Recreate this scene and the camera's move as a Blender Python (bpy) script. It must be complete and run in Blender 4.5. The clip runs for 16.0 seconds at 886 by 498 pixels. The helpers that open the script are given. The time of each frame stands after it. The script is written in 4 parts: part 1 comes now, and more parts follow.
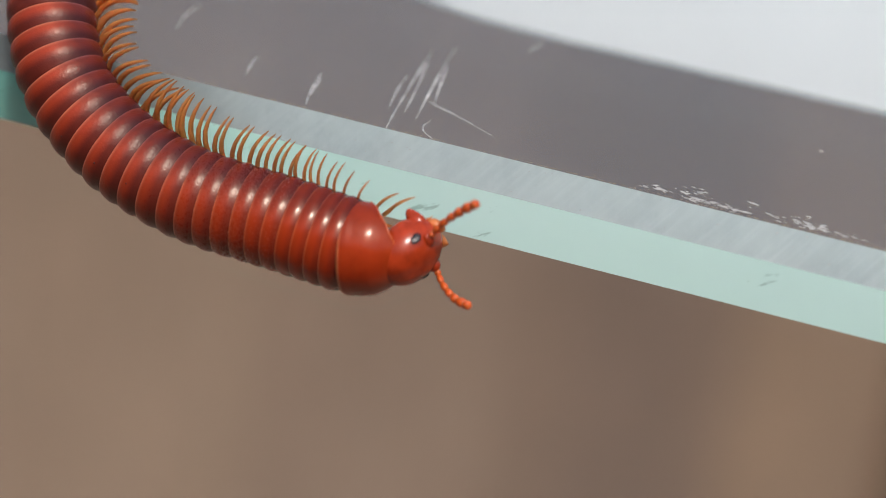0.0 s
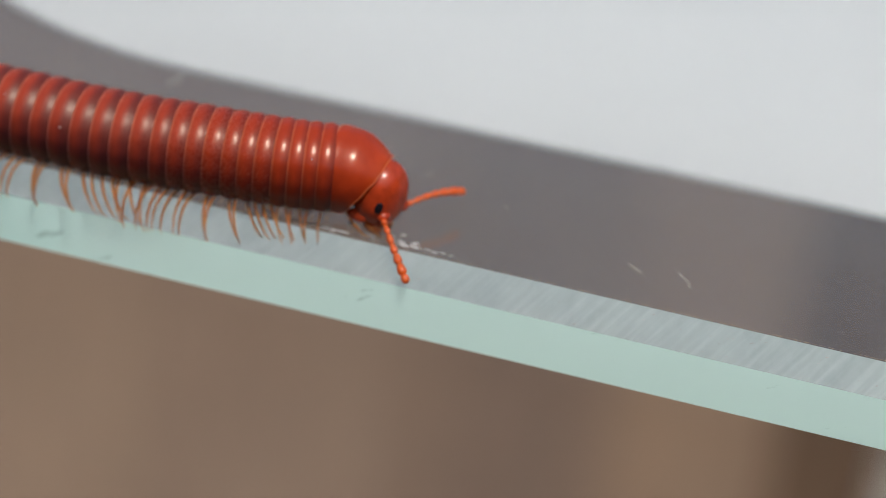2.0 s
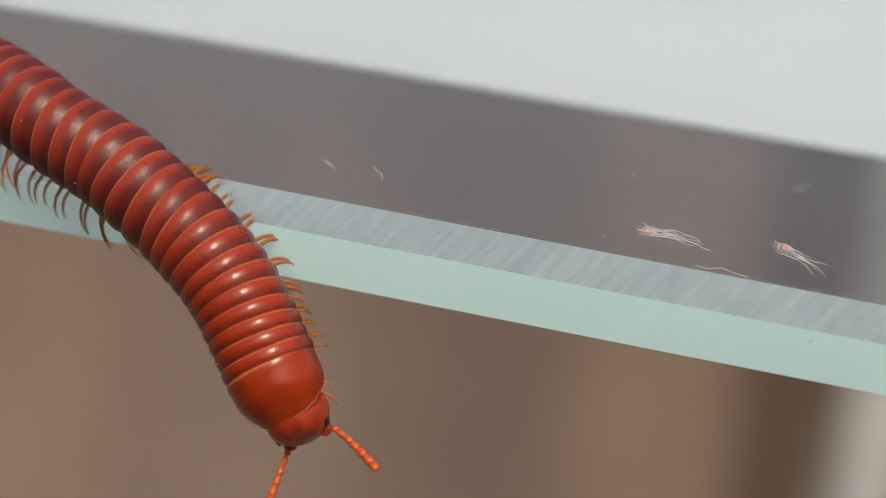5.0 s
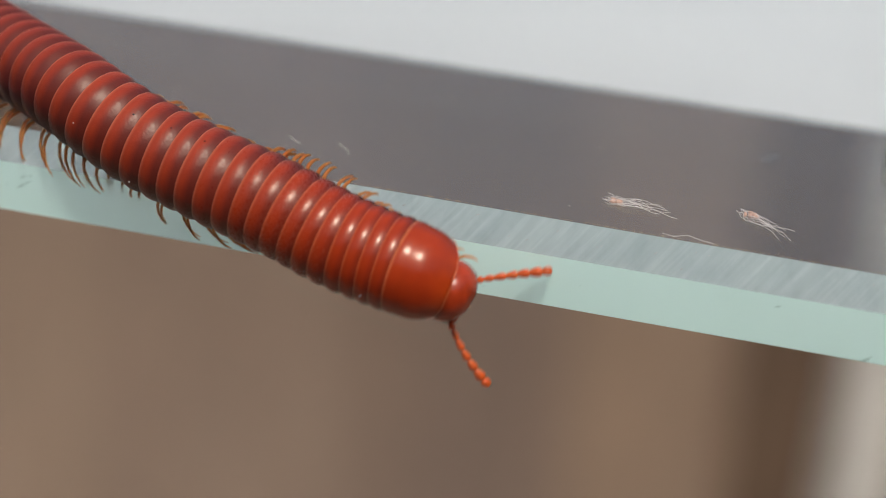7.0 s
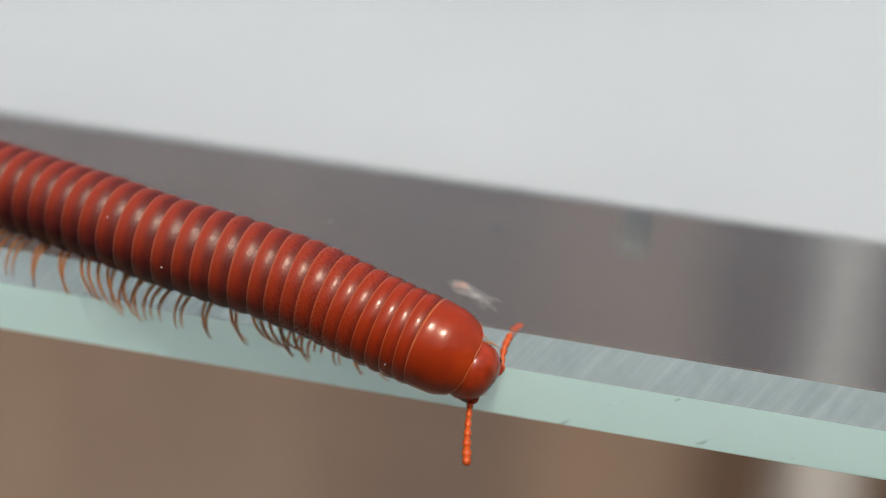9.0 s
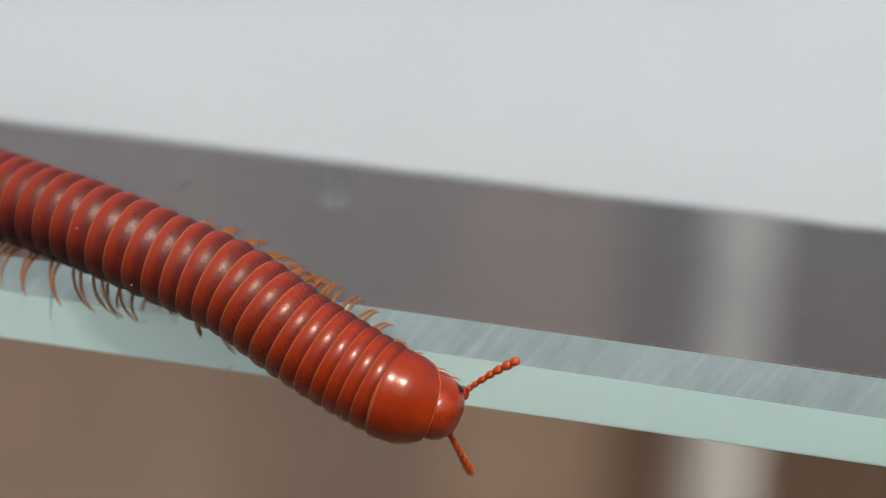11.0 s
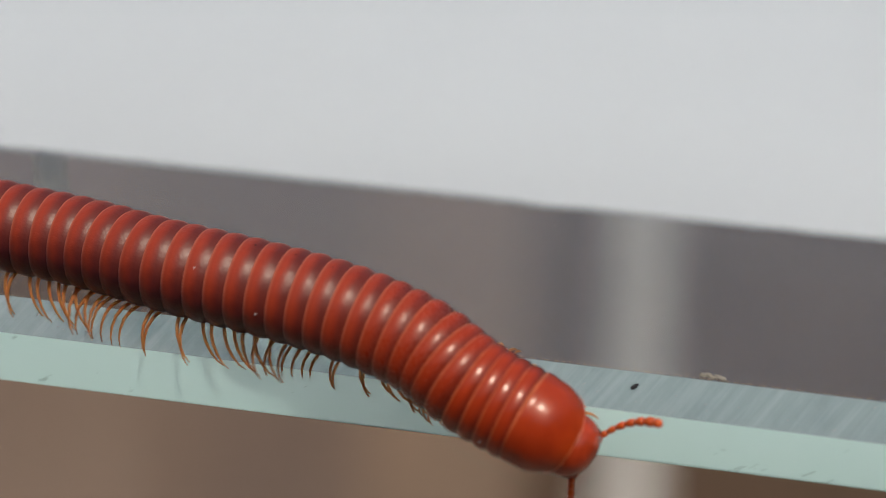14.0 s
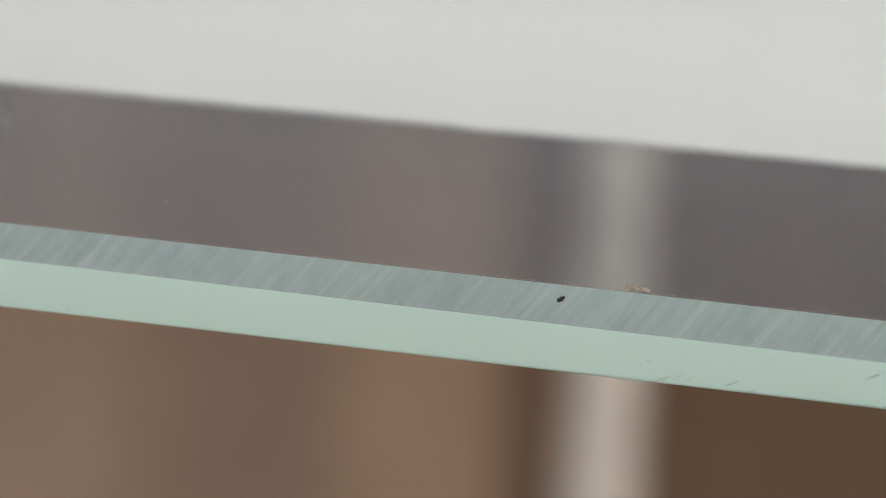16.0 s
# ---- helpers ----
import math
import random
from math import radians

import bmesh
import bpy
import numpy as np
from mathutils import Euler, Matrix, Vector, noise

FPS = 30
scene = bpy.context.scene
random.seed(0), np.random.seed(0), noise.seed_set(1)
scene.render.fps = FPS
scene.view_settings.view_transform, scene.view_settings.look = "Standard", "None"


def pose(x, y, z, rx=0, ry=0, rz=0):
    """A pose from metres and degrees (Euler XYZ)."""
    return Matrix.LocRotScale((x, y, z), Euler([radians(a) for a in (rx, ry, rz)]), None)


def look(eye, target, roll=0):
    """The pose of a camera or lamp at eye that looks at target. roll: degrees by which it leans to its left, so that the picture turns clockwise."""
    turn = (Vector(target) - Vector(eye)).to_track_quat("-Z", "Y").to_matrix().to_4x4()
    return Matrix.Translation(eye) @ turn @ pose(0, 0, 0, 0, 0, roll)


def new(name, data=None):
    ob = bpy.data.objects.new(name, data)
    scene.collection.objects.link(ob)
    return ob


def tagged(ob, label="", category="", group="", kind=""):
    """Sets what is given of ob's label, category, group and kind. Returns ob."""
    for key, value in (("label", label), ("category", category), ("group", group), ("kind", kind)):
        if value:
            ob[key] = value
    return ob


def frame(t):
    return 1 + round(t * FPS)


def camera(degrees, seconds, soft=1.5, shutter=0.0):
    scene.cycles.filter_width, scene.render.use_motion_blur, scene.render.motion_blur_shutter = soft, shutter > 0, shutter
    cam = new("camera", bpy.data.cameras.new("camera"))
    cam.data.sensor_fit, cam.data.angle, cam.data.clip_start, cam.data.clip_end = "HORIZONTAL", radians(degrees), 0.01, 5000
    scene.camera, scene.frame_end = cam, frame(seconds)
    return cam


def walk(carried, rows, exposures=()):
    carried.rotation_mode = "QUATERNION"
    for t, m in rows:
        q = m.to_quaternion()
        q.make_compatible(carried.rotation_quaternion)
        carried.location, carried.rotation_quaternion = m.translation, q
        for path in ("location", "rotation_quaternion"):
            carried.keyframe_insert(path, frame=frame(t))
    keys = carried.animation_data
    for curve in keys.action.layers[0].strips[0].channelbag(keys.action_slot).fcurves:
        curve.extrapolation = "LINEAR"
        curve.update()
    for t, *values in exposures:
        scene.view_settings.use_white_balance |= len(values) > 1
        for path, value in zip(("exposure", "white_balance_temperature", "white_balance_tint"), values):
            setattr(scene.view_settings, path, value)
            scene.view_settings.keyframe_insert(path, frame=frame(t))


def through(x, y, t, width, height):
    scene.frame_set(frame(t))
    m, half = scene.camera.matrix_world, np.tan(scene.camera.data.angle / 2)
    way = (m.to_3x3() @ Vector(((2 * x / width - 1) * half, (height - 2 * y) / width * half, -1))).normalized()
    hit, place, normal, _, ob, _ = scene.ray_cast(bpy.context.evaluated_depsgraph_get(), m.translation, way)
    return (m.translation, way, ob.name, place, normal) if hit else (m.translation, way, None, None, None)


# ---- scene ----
cam = camera(20, 16.0, soft=0.72, shutter=0.35)
cam.data.dof.use_dof = True
cam.data.dof.focus_distance = 0.1295
cam.data.dof.aperture_fstop = 24.0

PATH = [
    (0, look((0.02606, -0.11261, 0.05765), (-0.00614, 0.00000, -0.00616), 6.61)),
    (0.5, look((0.02786, -0.11221, 0.05706), (-0.00383, 0.00000, -0.00604), 6.37)),
    (1, look((0.03002, -0.11374, 0.05760), (-0.00095, 0.00000, -0.00537), 6.42)),
    (1.5, look((0.03819, -0.11459, 0.06100), (0.00876, 0.00000, -0.00123), 6.59)),
    (2, look((0.04331, -0.11529, 0.06313), (0.01503, 0.00000, 0.00063), 6.46)),
    (2.5, look((0.04743, -0.11524, 0.06218), (0.01930, 0.00000, 0.00051), 5.94)),
    (3, look((0.05145, -0.11547, 0.06092), (0.02332, 0.00000, -0.00104), 5.28)),
    (3.5, look((0.05683, -0.11460, 0.06139), (0.02866, 0.00000, -0.00081), 4.96)),
    (4, look((0.05756, -0.11280, 0.06070), (0.02959, 0.00000, -0.00093), 4.57)),
    (4.2, look((0.05836, -0.11232, 0.06120), (0.03101, 0.00000, -0.00072), 4.67)),
    (6.3, look((0.06006, -0.11389, 0.06069), (0.03334, 0.00000, -0.00292), 4.21)),
    (6.5, look((0.06054, -0.11454, 0.06071), (0.03351, 0.00000, -0.00280), 4.10)),
    (7, look((0.06089, -0.11300, 0.05890), (0.03426, 0.00000, -0.00286), 3.60)),
    (7.5, look((0.06223, -0.11230, 0.05984), (0.03555, 0.00000, -0.00212), 3.55)),
    (8, look((0.06715, -0.11202, 0.06088), (0.04023, 0.00000, -0.00014), 3.40)),
    (8.5, look((0.07172, -0.11466, 0.06449), (0.04446, 0.00000, 0.00332), 3.18)),
    (10.8, look((0.08968, -0.11479, 0.06299), (0.06639, 0.00000, 0.00435), 2.68)),
    (11, look((0.09099, -0.11463, 0.06263), (0.06792, 0.00000, 0.00399), 2.56)),
    (11.5, look((0.09247, -0.11392, 0.06180), (0.07003, 0.00000, 0.00301), 2.54)),
    (12, look((0.09506, -0.11417, 0.06323), (0.07336, 0.00000, 0.00360), 2.23)),
    (12.5, look((0.09731, -0.11417, 0.06543), (0.07623, 0.00000, 0.00502), 2.11)),
    (13, look((0.09963, -0.11187, 0.06461), (0.07986, 0.00000, 0.00555), 2.33)),
    (13.5, look((0.10179, -0.11082, 0.06440), (0.08241, 0.00000, 0.00605), 1.98)),
    (14, look((0.10403, -0.11004, 0.06376), (0.08496, 0.00000, 0.00571), 2.00)),
    (14.5, look((0.10535, -0.11105, 0.06418), (0.08618, 0.00000, 0.00526), 1.89)),
    (15, look((0.10611, -0.11209, 0.06282), (0.08721, 0.00000, 0.00399), 2.19)),
    (15.4, look((0.10588, -0.11145, 0.06169), (0.08738, 0.00000, 0.00271), 2.00)),
    (15.5, look((0.10598, -0.11164, 0.06184), (0.08734, 0.00000, 0.00248), 2.03)),
    (15.6, look((0.10589, -0.11244, 0.06188), (0.08765, 0.00000, 0.00197), 2.13)),
    (16, look((0.10740, -0.11302, 0.06181), (0.08880, 0.00000, 0.00132), 1.88)),
]
walk(cam, PATH, [(0.0, -0.34, 6450, 11), (2.5, -0.53, 6550, 11), (8.0, -0.51, 6600, 10.8), (12.0, -0.61, 6550, 11.5), (15.0, -0.64, 6650, 12), (16.0, -0.60, 6900, 12)])

GROUND = -0.95

# ---- world, sun, exposure ----
world = bpy.data.worlds.new("sky")
scene.world = world
world.use_nodes = True
sky = world.node_tree.nodes.new("ShaderNodeTexSky")
sky.sky_type = "NISHITA"
sky.sun_disc = False
sky.sun_elevation = radians(65)
sky.sun_rotation = radians(151)
sky.air_density = 1.0
sky.dust_density = 5.0
background = world.node_tree.nodes["Background"]
background.inputs["Strength"].default_value = 0.150
world.node_tree.links.new(sky.outputs[0], background.inputs["Color"])

sun = new("sun", bpy.data.lights.new("sun", "SUN"))
sun.data.energy = 2.8
sun.data.angle = radians(6)
sun.data.color = (1.0, 0.95, 0.88)
sun.matrix_world = look((0.22, -0.40, 1.0), (0, 0, 0))

# ---- materials ----
def material(name):
    m = bpy.data.materials.new(name)
    m.use_nodes = True
    t = m.node_tree
    b = t.nodes["Principled BSDF"]
    return m, t, b


def node(t, kind, **sockets):
    n = t.nodes.new("ShaderNode" + kind)
    for key, value in sockets.items():
        n.inputs[key.replace("_", " ")].default_value = value
    return n


def ramp(t, source, *stops):
    r = t.nodes.new("ShaderNodeValToRGB")
    el = r.color_ramp.elements
    while len(el) > 1:
        el.remove(el[-1])
    for k, (at, colour) in enumerate(stops):
        e = el[0] if k == 0 else el.new(at)
        e.position, e.color = at, (*colour, 1)
    t.links.new(source, r.inputs["Fac"])
    return r.outputs["Color"]


def mix(t, fac, a, b, how="MIX"):
    n = t.nodes.new("ShaderNodeMix")
    n.data_type, n.blend_type = "RGBA", how
    for key, value in ((0, fac), (6, a), (7, b)):
        if isinstance(value, bpy.types.NodeSocket):
            t.links.new(value, n.inputs[key])
        elif key == 0:
            n.inputs[key].default_value = value
        else:
            n.inputs[key].default_value = (*value, 1)
    return n.outputs[2]


def noise_of(t, scale, detail=4.0, rough=0.55, stretch=(1, 1, 1), coord="Object"):
    c = t.nodes.new("ShaderNodeTexCoord")
    mp = t.nodes.new("ShaderNodeMapping")
    mp.inputs["Scale"].default_value = stretch
    t.links.new(c.outputs[coord], mp.inputs["Vector"])
    n = node(t, "TexNoise", Scale=scale, Detail=detail, Roughness=rough)
    t.links.new(mp.outputs[0], n.inputs["Vector"])
    return n.outputs["Fac"]


def bump(t, b, height, strength, distance):
    n = node(t, "Bump", Strength=strength, Distance=distance)
    t.links.new(height, n.inputs["Height"])
    t.links.new(n.outputs[0], b.inputs["Normal"])


def axis_of(t, axis):
    c = t.nodes.new("ShaderNodeTexCoord")
    s = t.nodes.new("ShaderNodeSeparateXYZ")
    t.links.new(c.outputs["Object"], s.inputs[0])
    return s.outputs[axis]


def remap(t, source, lo, hi):
    n = t.nodes.new("ShaderNodeMapRange")
    n.inputs[1].default_value, n.inputs[2].default_value = lo, hi
    t.links.new(source, n.inputs[0])
    return n.outputs[0]


def plain(name, colour, rough=0.5, vary=0.15, scale=300.0, relief=0.0, stretch=(1, 1, 1), through=0.0):
    m, t, b = material(name)
    n = noise_of(t, scale, stretch=stretch)
    dark = tuple(c * (1 - vary) for c in colour)
    light = tuple(min(1, c * (1 + vary)) for c in colour)
    t.links.new(ramp(t, n, (0.3, dark), (0.7, light)), b.inputs["Base Color"])
    b.inputs["Roughness"].default_value = rough
    b.inputs["Subsurface Weight"].default_value = through
    b.inputs["Subsurface Radius"].default_value = (1.0, 0.5, 0.25)
    b.inputs["Subsurface Scale"].default_value = 0.0004
    if relief:
        bump(t, b, n, 0.6, relief)
    return m


def make_ring_material(name, age, collum=False):
    """Cuticle of a ring: age 0 for the smooth bright rings behind the head, 1 for the dull wrinkled ones of the trunk."""
    m, t, b = material(name)

    def between(young, old):
        return tuple(p + (q - p) * age for p, q in zip(young, old))

    # hind margin pale, then glossy brick red, the front of the ring dull maroon
    x = remap(t, axis_of(t, 0), *((-0.00128, 0.0018) if collum else (-0.00068, 0.0006)))
    red = between((0.42, 0.043, 0.0085), (0.41, 0.050, 0.018))
    rim = between((0.66, 0.17, 0.065), (0.60, 0.17, 0.09))
    deep = between((0.22, 0.026, 0.011), (0.15, 0.024, 0.016))
    if collum:
        base = ramp(t, x, (0.0, rim), (0.03, rim), (0.06, red), (0.7, red), (1.0, (0.53, 0.062, 0.009)))
    else:
        base = ramp(t, x, (0.0, rim), (0.05, rim), (0.18, red), (0.34, red), (0.54, between((0.42, 0.041, 0.009), (0.27, 0.034, 0.017))),
                    (0.70, between((0.33, 0.034, 0.010), (0.165, 0.026, 0.018))), (1.0, deep))
    blotch = noise_of(t, 700.0, 4.0)
    base = mix(t, 0.7, base, ramp(t, blotch, (0.3, (0.66, 0.58, 0.58)), (0.7, (1.0, 1.0, 1.0))), "MULTIPLY")
    # shade of the lower flanks painted in as purple, broken up by blotches
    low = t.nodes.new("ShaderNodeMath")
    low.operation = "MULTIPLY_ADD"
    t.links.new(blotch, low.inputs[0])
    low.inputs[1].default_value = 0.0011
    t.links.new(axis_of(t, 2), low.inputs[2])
    flank_shade = remap(t, low.outputs[0], -0.0019, 0.0023)
    base = mix(t, 0.45 if collum else 0.86 + 0.10 * age, base, ramp(t, flank_shade, (0.0, (0.8, 0.75, 0.8)), (0.12, (0.44, 0.46, 0.72)), (0.55, (0.34, 0.39, 0.74)), (0.72, (0.60, 0.63, 0.88)), (0.86, (0.82, 0.84, 0.95)), (0.97, (1.0, 1.0, 1.0))), "MULTIPLY")
    t.links.new(base, b.inputs["Base Color"])
    grain = noise_of(t, 8000.0, 2.0)
    lo, hi = between((0.18, 0.27), (0.28, 0.44))
    t.links.new(ramp(t, grain, (0.3, (lo, lo, lo)), (0.75, (hi, hi, hi))), b.inputs["Roughness"])
    b.inputs["Specular IOR Level"].default_value = 0.5 - 0.1 * age
    b.inputs["Specular Tint"].default_value = (1.0, 0.88, 0.76, 1)
    b.inputs["Coat Weight"].default_value = 0.05 + 0.08 * age
    b.inputs["Coat Roughness"].default_value = 0.42
    b.inputs["IOR"].default_value = 1.5
    b.inputs["Subsurface Weight"].default_value = 0.08
    b.inputs["Subsurface Radius"].default_value = (1.0, 0.25, 0.1)
    b.inputs["Subsurface Scale"].default_value = 0.0005
    wrinkle = noise_of(t, 2400.0, 3.0, 0.6, (1.5, 0.8, 0.8))
    fine = t.nodes.new("ShaderNodeMath")
    fine.operation = "MULTIPLY_ADD"
    t.links.new(wrinkle, fine.inputs[0])
    fine.inputs[1].default_value = 0.9
    t.links.new(grain, fine.inputs[2])
    bump(t, b, fine.outputs[0], 0.12 + 0.30 * age, 0.00005)
    return m


RING_AGES = (0.0, 0.2, 0.4, 0.6, 0.8, 1.0)
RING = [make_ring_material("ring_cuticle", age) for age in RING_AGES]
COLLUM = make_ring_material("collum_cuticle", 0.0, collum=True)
HEAD = plain("head_cuticle", (0.40, 0.042, 0.010), 0.24, 0.25, 1500.0, 0.00002)
ANTENNA = plain("antenna_cuticle", (0.62, 0.105, 0.015), 0.34, 0.2, 2500.0, through=0.4)
LEG = plain("leg_cuticle", (0.72, 0.28, 0.085), 0.36, 0.15, 2000.0, through=0.5)
# thin amber cuticle that lets light through
shine = LEG.node_tree.nodes["Principled BSDF"].inputs
shine["Transmission Weight"].default_value = 0.58
shine["IOR"].default_value = 1.12
shine["Specular IOR Level"].default_value = 0.8
RIM = plain("pale_rim_cuticle", (0.56, 0.11, 0.026), 0.3, 0.2, 3000.0)
EYE = plain("eye_black", (0.012, 0.008, 0.012), 0.2, 0.3, 8000.0, 0.00004)


def make_glass():
    m, t, b = material("clear_glass")
    # a faint diffuse veil stands in for the sky reflected on the pane
    veil = noise_of(t, 60.0, 5.0, 0.6)
    t.links.new(ramp(t, veil, (0.3, (0.962, 0.962, 0.962)), (0.7, (0.945, 0.945, 0.945))), b.inputs["Transmission Weight"])
    b.inputs["Base Color"].default_value = (0.68, 0.705, 0.70, 1)
    b.inputs["Roughness"].default_value = 0.0
    b.inputs["IOR"].default_value = 1.5
    return m


def slanted(t, scale, turn, stretch):
    # fine scoring that runs obliquely across the facet
    c = t.nodes.new("ShaderNodeTexCoord")
    r = t.nodes.new("ShaderNodeMapping")
    r.inputs["Rotation"].default_value = (0, radians(turn), 0)
    mp = t.nodes.new("ShaderNodeMapping")
    mp.inputs["Scale"].default_value = stretch
    t.links.new(c.outputs["Object"], r.inputs["Vector"])
    t.links.new(r.outputs[0], mp.inputs["Vector"])
    n = node(t, "TexNoise", Scale=scale, Detail=5.0, Roughness=0.65)
    t.links.new(mp.outputs[0], n.inputs["Vector"])
    return n.outputs["Fac"]


def make_bevel():
    # ground bevel: cloudy rough glass, finely scored across
    m, t, b = material("ground_bevel")
    score = slanted(t, 900.0, -42, (3.2, 0.1, 0.20))
    patch = noise_of(t, 140.0, 5.0, 0.6)
    base = ramp(t, score, (0.28, (0.18, 0.26, 0.285)), (0.50, (0.28, 0.39, 0.415)), (0.72, (0.55, 0.645, 0.66)))
    near = remap(t, axis_of(t, 0), 0.0, 0.09)
    base = mix(t, ramp(t, near, (0.0, (0.2, 0.2, 0.2)), (0.3, (0.5, 0.5, 0.5)), (1.0, (0.60, 0.60, 0.60))), (0.37, 0.46, 0.47), base)
    base = mix(t, 0.6, base, ramp(t, patch, (0.3, (0.72, 0.78, 0.80)), (0.7, (1, 1, 1))), "MULTIPLY")
    mottle = noise_of(t, 520.0, 6.0, 0.7, (1.0, 0.6, 0.6))
    base = mix(t, 0.7, base, ramp(t, mottle, (0.32, (0.66, 0.72, 0.74)), (0.5, (0.96, 0.96, 0.95)), (0.68, (1.12, 1.10, 1.06))), "MULTIPLY")
    # the bevel's base colour turns darker and bluer toward +x
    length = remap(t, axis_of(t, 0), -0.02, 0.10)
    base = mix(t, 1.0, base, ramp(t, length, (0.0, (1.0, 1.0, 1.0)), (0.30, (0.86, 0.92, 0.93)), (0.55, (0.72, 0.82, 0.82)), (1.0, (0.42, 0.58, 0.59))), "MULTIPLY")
    t.links.new(base, b.inputs["Base Color"])
    b.inputs["Roughness"].default_value = 0.5
    b.inputs["Transmission Weight"].default_value = 0.90
    b.inputs["IOR"].default_value = 1.5
    bump(t, b, score, 0.5, 0.00005)
    return m


def make_edge():
    # flat ground edge: cloudy mint glass, shade near the -x end painted in as deeper green
    m, t, b = material("mint_glass_edge")
    x = remap(t, axis_of(t, 0), -0.040, 0.000)
    base = ramp(t, x, (0.0, (0.20, 0.78, 0.64)), (0.35, (0.42, 0.90, 0.80)), (0.9, (0.67, 1.0, 0.92)), (1.0, (0.67, 1.0, 0.91)))
    score = slanted(t, 520.0, -58, (2.6, 1.0, 0.50))
    base = mix(t, 0.75, base, ramp(t, score, (0.295, (0.36, 0.50, 0.46)), (0.345, (1, 1, 1))), "MULTIPLY")
    t.links.new(base, b.inputs["Base Color"])
    b.inputs["Roughness"].default_value = 0.35
    b.inputs["Transmission Weight"].default_value = 0.38
    b.inputs["IOR"].default_value = 1.5
    bump(t, b, score, 0.15, 0.00003)
    return m


GLASS, BEVEL, EDGE = make_glass(), make_bevel(), make_edge()
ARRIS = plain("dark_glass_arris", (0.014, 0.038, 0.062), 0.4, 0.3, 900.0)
PANEL = plain("white_film", (0.70, 0.74, 0.765), 0.6, 0.03, 25.0)
POST = plain("white_metal_paint", (0.50, 0.49, 0.465), 0.45, 0.06, 40.0)
SCRATCH = plain("scratched_glass", (0.5, 0.51, 0.51), 0.7, 0.3, 900.0)
LINT = plain("lint_white", (0.66, 0.64, 0.62), 0.8, 0.15, 900.0)
MOUTH = plain("mouthparts", (0.56, 0.17, 0.045), 0.35, 0.35, 1800.0, 0.00004)
LINT_CORE = plain("lint_pink", (0.55, 0.37, 0.29), 0.8, 0.2, 900.0)
SPECK = plain("dark_dirt", (0.012, 0.012, 0.014), 0.8, 0.3, 3000.0)
GRIT = plain("brown_grit", (0.34, 0.27, 0.20), 0.8, 0.3, 2500.0)
PLASTER = plain("dull_brown_plaster", (0.22, 0.185, 0.15), 0.9, 0.2, 6.0, 0.002)
HORN = plain("dry_flake", (0.30, 0.28, 0.22), 0.6, 0.25, 2500.0, 0.00003)
RESIN = plain("old_glue", (0.68, 0.65, 0.52), 0.6, 0.2, 400.0)
SOIL = plain("brown_soil", (0.20, 0.155, 0.12), 0.95, 0.35, 30.0, 0.01)
SMUDGE = plain("brown_film", (0.09, 0.072, 0.055), 0.8, 0.3, 900.0)
AMBER = plain("amber_chitin", (0.75, 0.42, 0.09), 0.35, 0.2, 4000.0)
WING = plain("dusky_wing", (0.35, 0.30, 0.24), 0.3, 0.2, 4000.0)


def wood(name, colour):
    m, t, b = material(name)
    grain = noise_of(t, 18.0, 6.0, 0.6, (6, 6, 0.5))
    wear = noise_of(t, 5.0, 3.0)
    dark, light = tuple(c * 0.75 for c in colour), tuple(c * 1.15 for c in colour)
    base = ramp(t, grain, (0.3, dark), (0.7, light))
    base = mix(t, 0.5, base, ramp(t, wear, (0.35, (0.82, 0.78, 0.75)), (0.65, (1, 1, 1))), "MULTIPLY")
    t.links.new(base, b.inputs["Base Color"])
    b.inputs["Roughness"].default_value = 0.7
    bump(t, b, grain, 0.4, 0.002)
    return m


# dusk and dark are shaded copies of the wood, for the dim upright bands
WOOD = {"light": wood("weathered_brown_wood", (0.329, 0.249, 0.193)), "dusk": wood("half_shaded_brown_wood", (0.263, 0.199, 0.158)), "dark": wood("shaded_brown_wood", (0.235, 0.180, 0.147)),
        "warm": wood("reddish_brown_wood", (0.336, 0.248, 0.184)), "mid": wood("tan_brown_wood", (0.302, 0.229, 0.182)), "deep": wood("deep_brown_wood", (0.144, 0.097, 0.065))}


# ---- building helpers ----
def part(name, bm, mat, parent=None, label=""):
    me = bpy.data.meshes.new(name)
    bm.normal_update()
    bm.to_mesh(me)
    bm.free()
    me.materials.append(mat)
    for p in me.polygons:
        p.use_smooth = True
    ob = new(name, me)
    ob.parent = parent
    return tagged(ob, label)


def flat(ob):
    for p in ob.data.polygons:
        p.use_smooth = False
    return ob


def share(name, data, parent, m=None):
    ob = new(name, data)
    ob.parent = parent
    if m is not None:
        ob.matrix_basis = m
    return ob


def box(x0, x1, y0, y1, z0, z1, bevel=0.0):
    bm = bmesh.new()
    bmesh.ops.create_cube(bm, size=1)
    for v in bm.verts:
        v.co = (x0 + (v.co.x + 0.5) * (x1 - x0), y0 + (v.co.y + 0.5) * (y1 - y0), z0 + (v.co.z + 0.5) * (z1 - z0))
    if bevel:
        bmesh.ops.bevel(bm, geom=bm.edges[:], offset=bevel, segments=2, affect="EDGES", profile=0.5)
    return bm


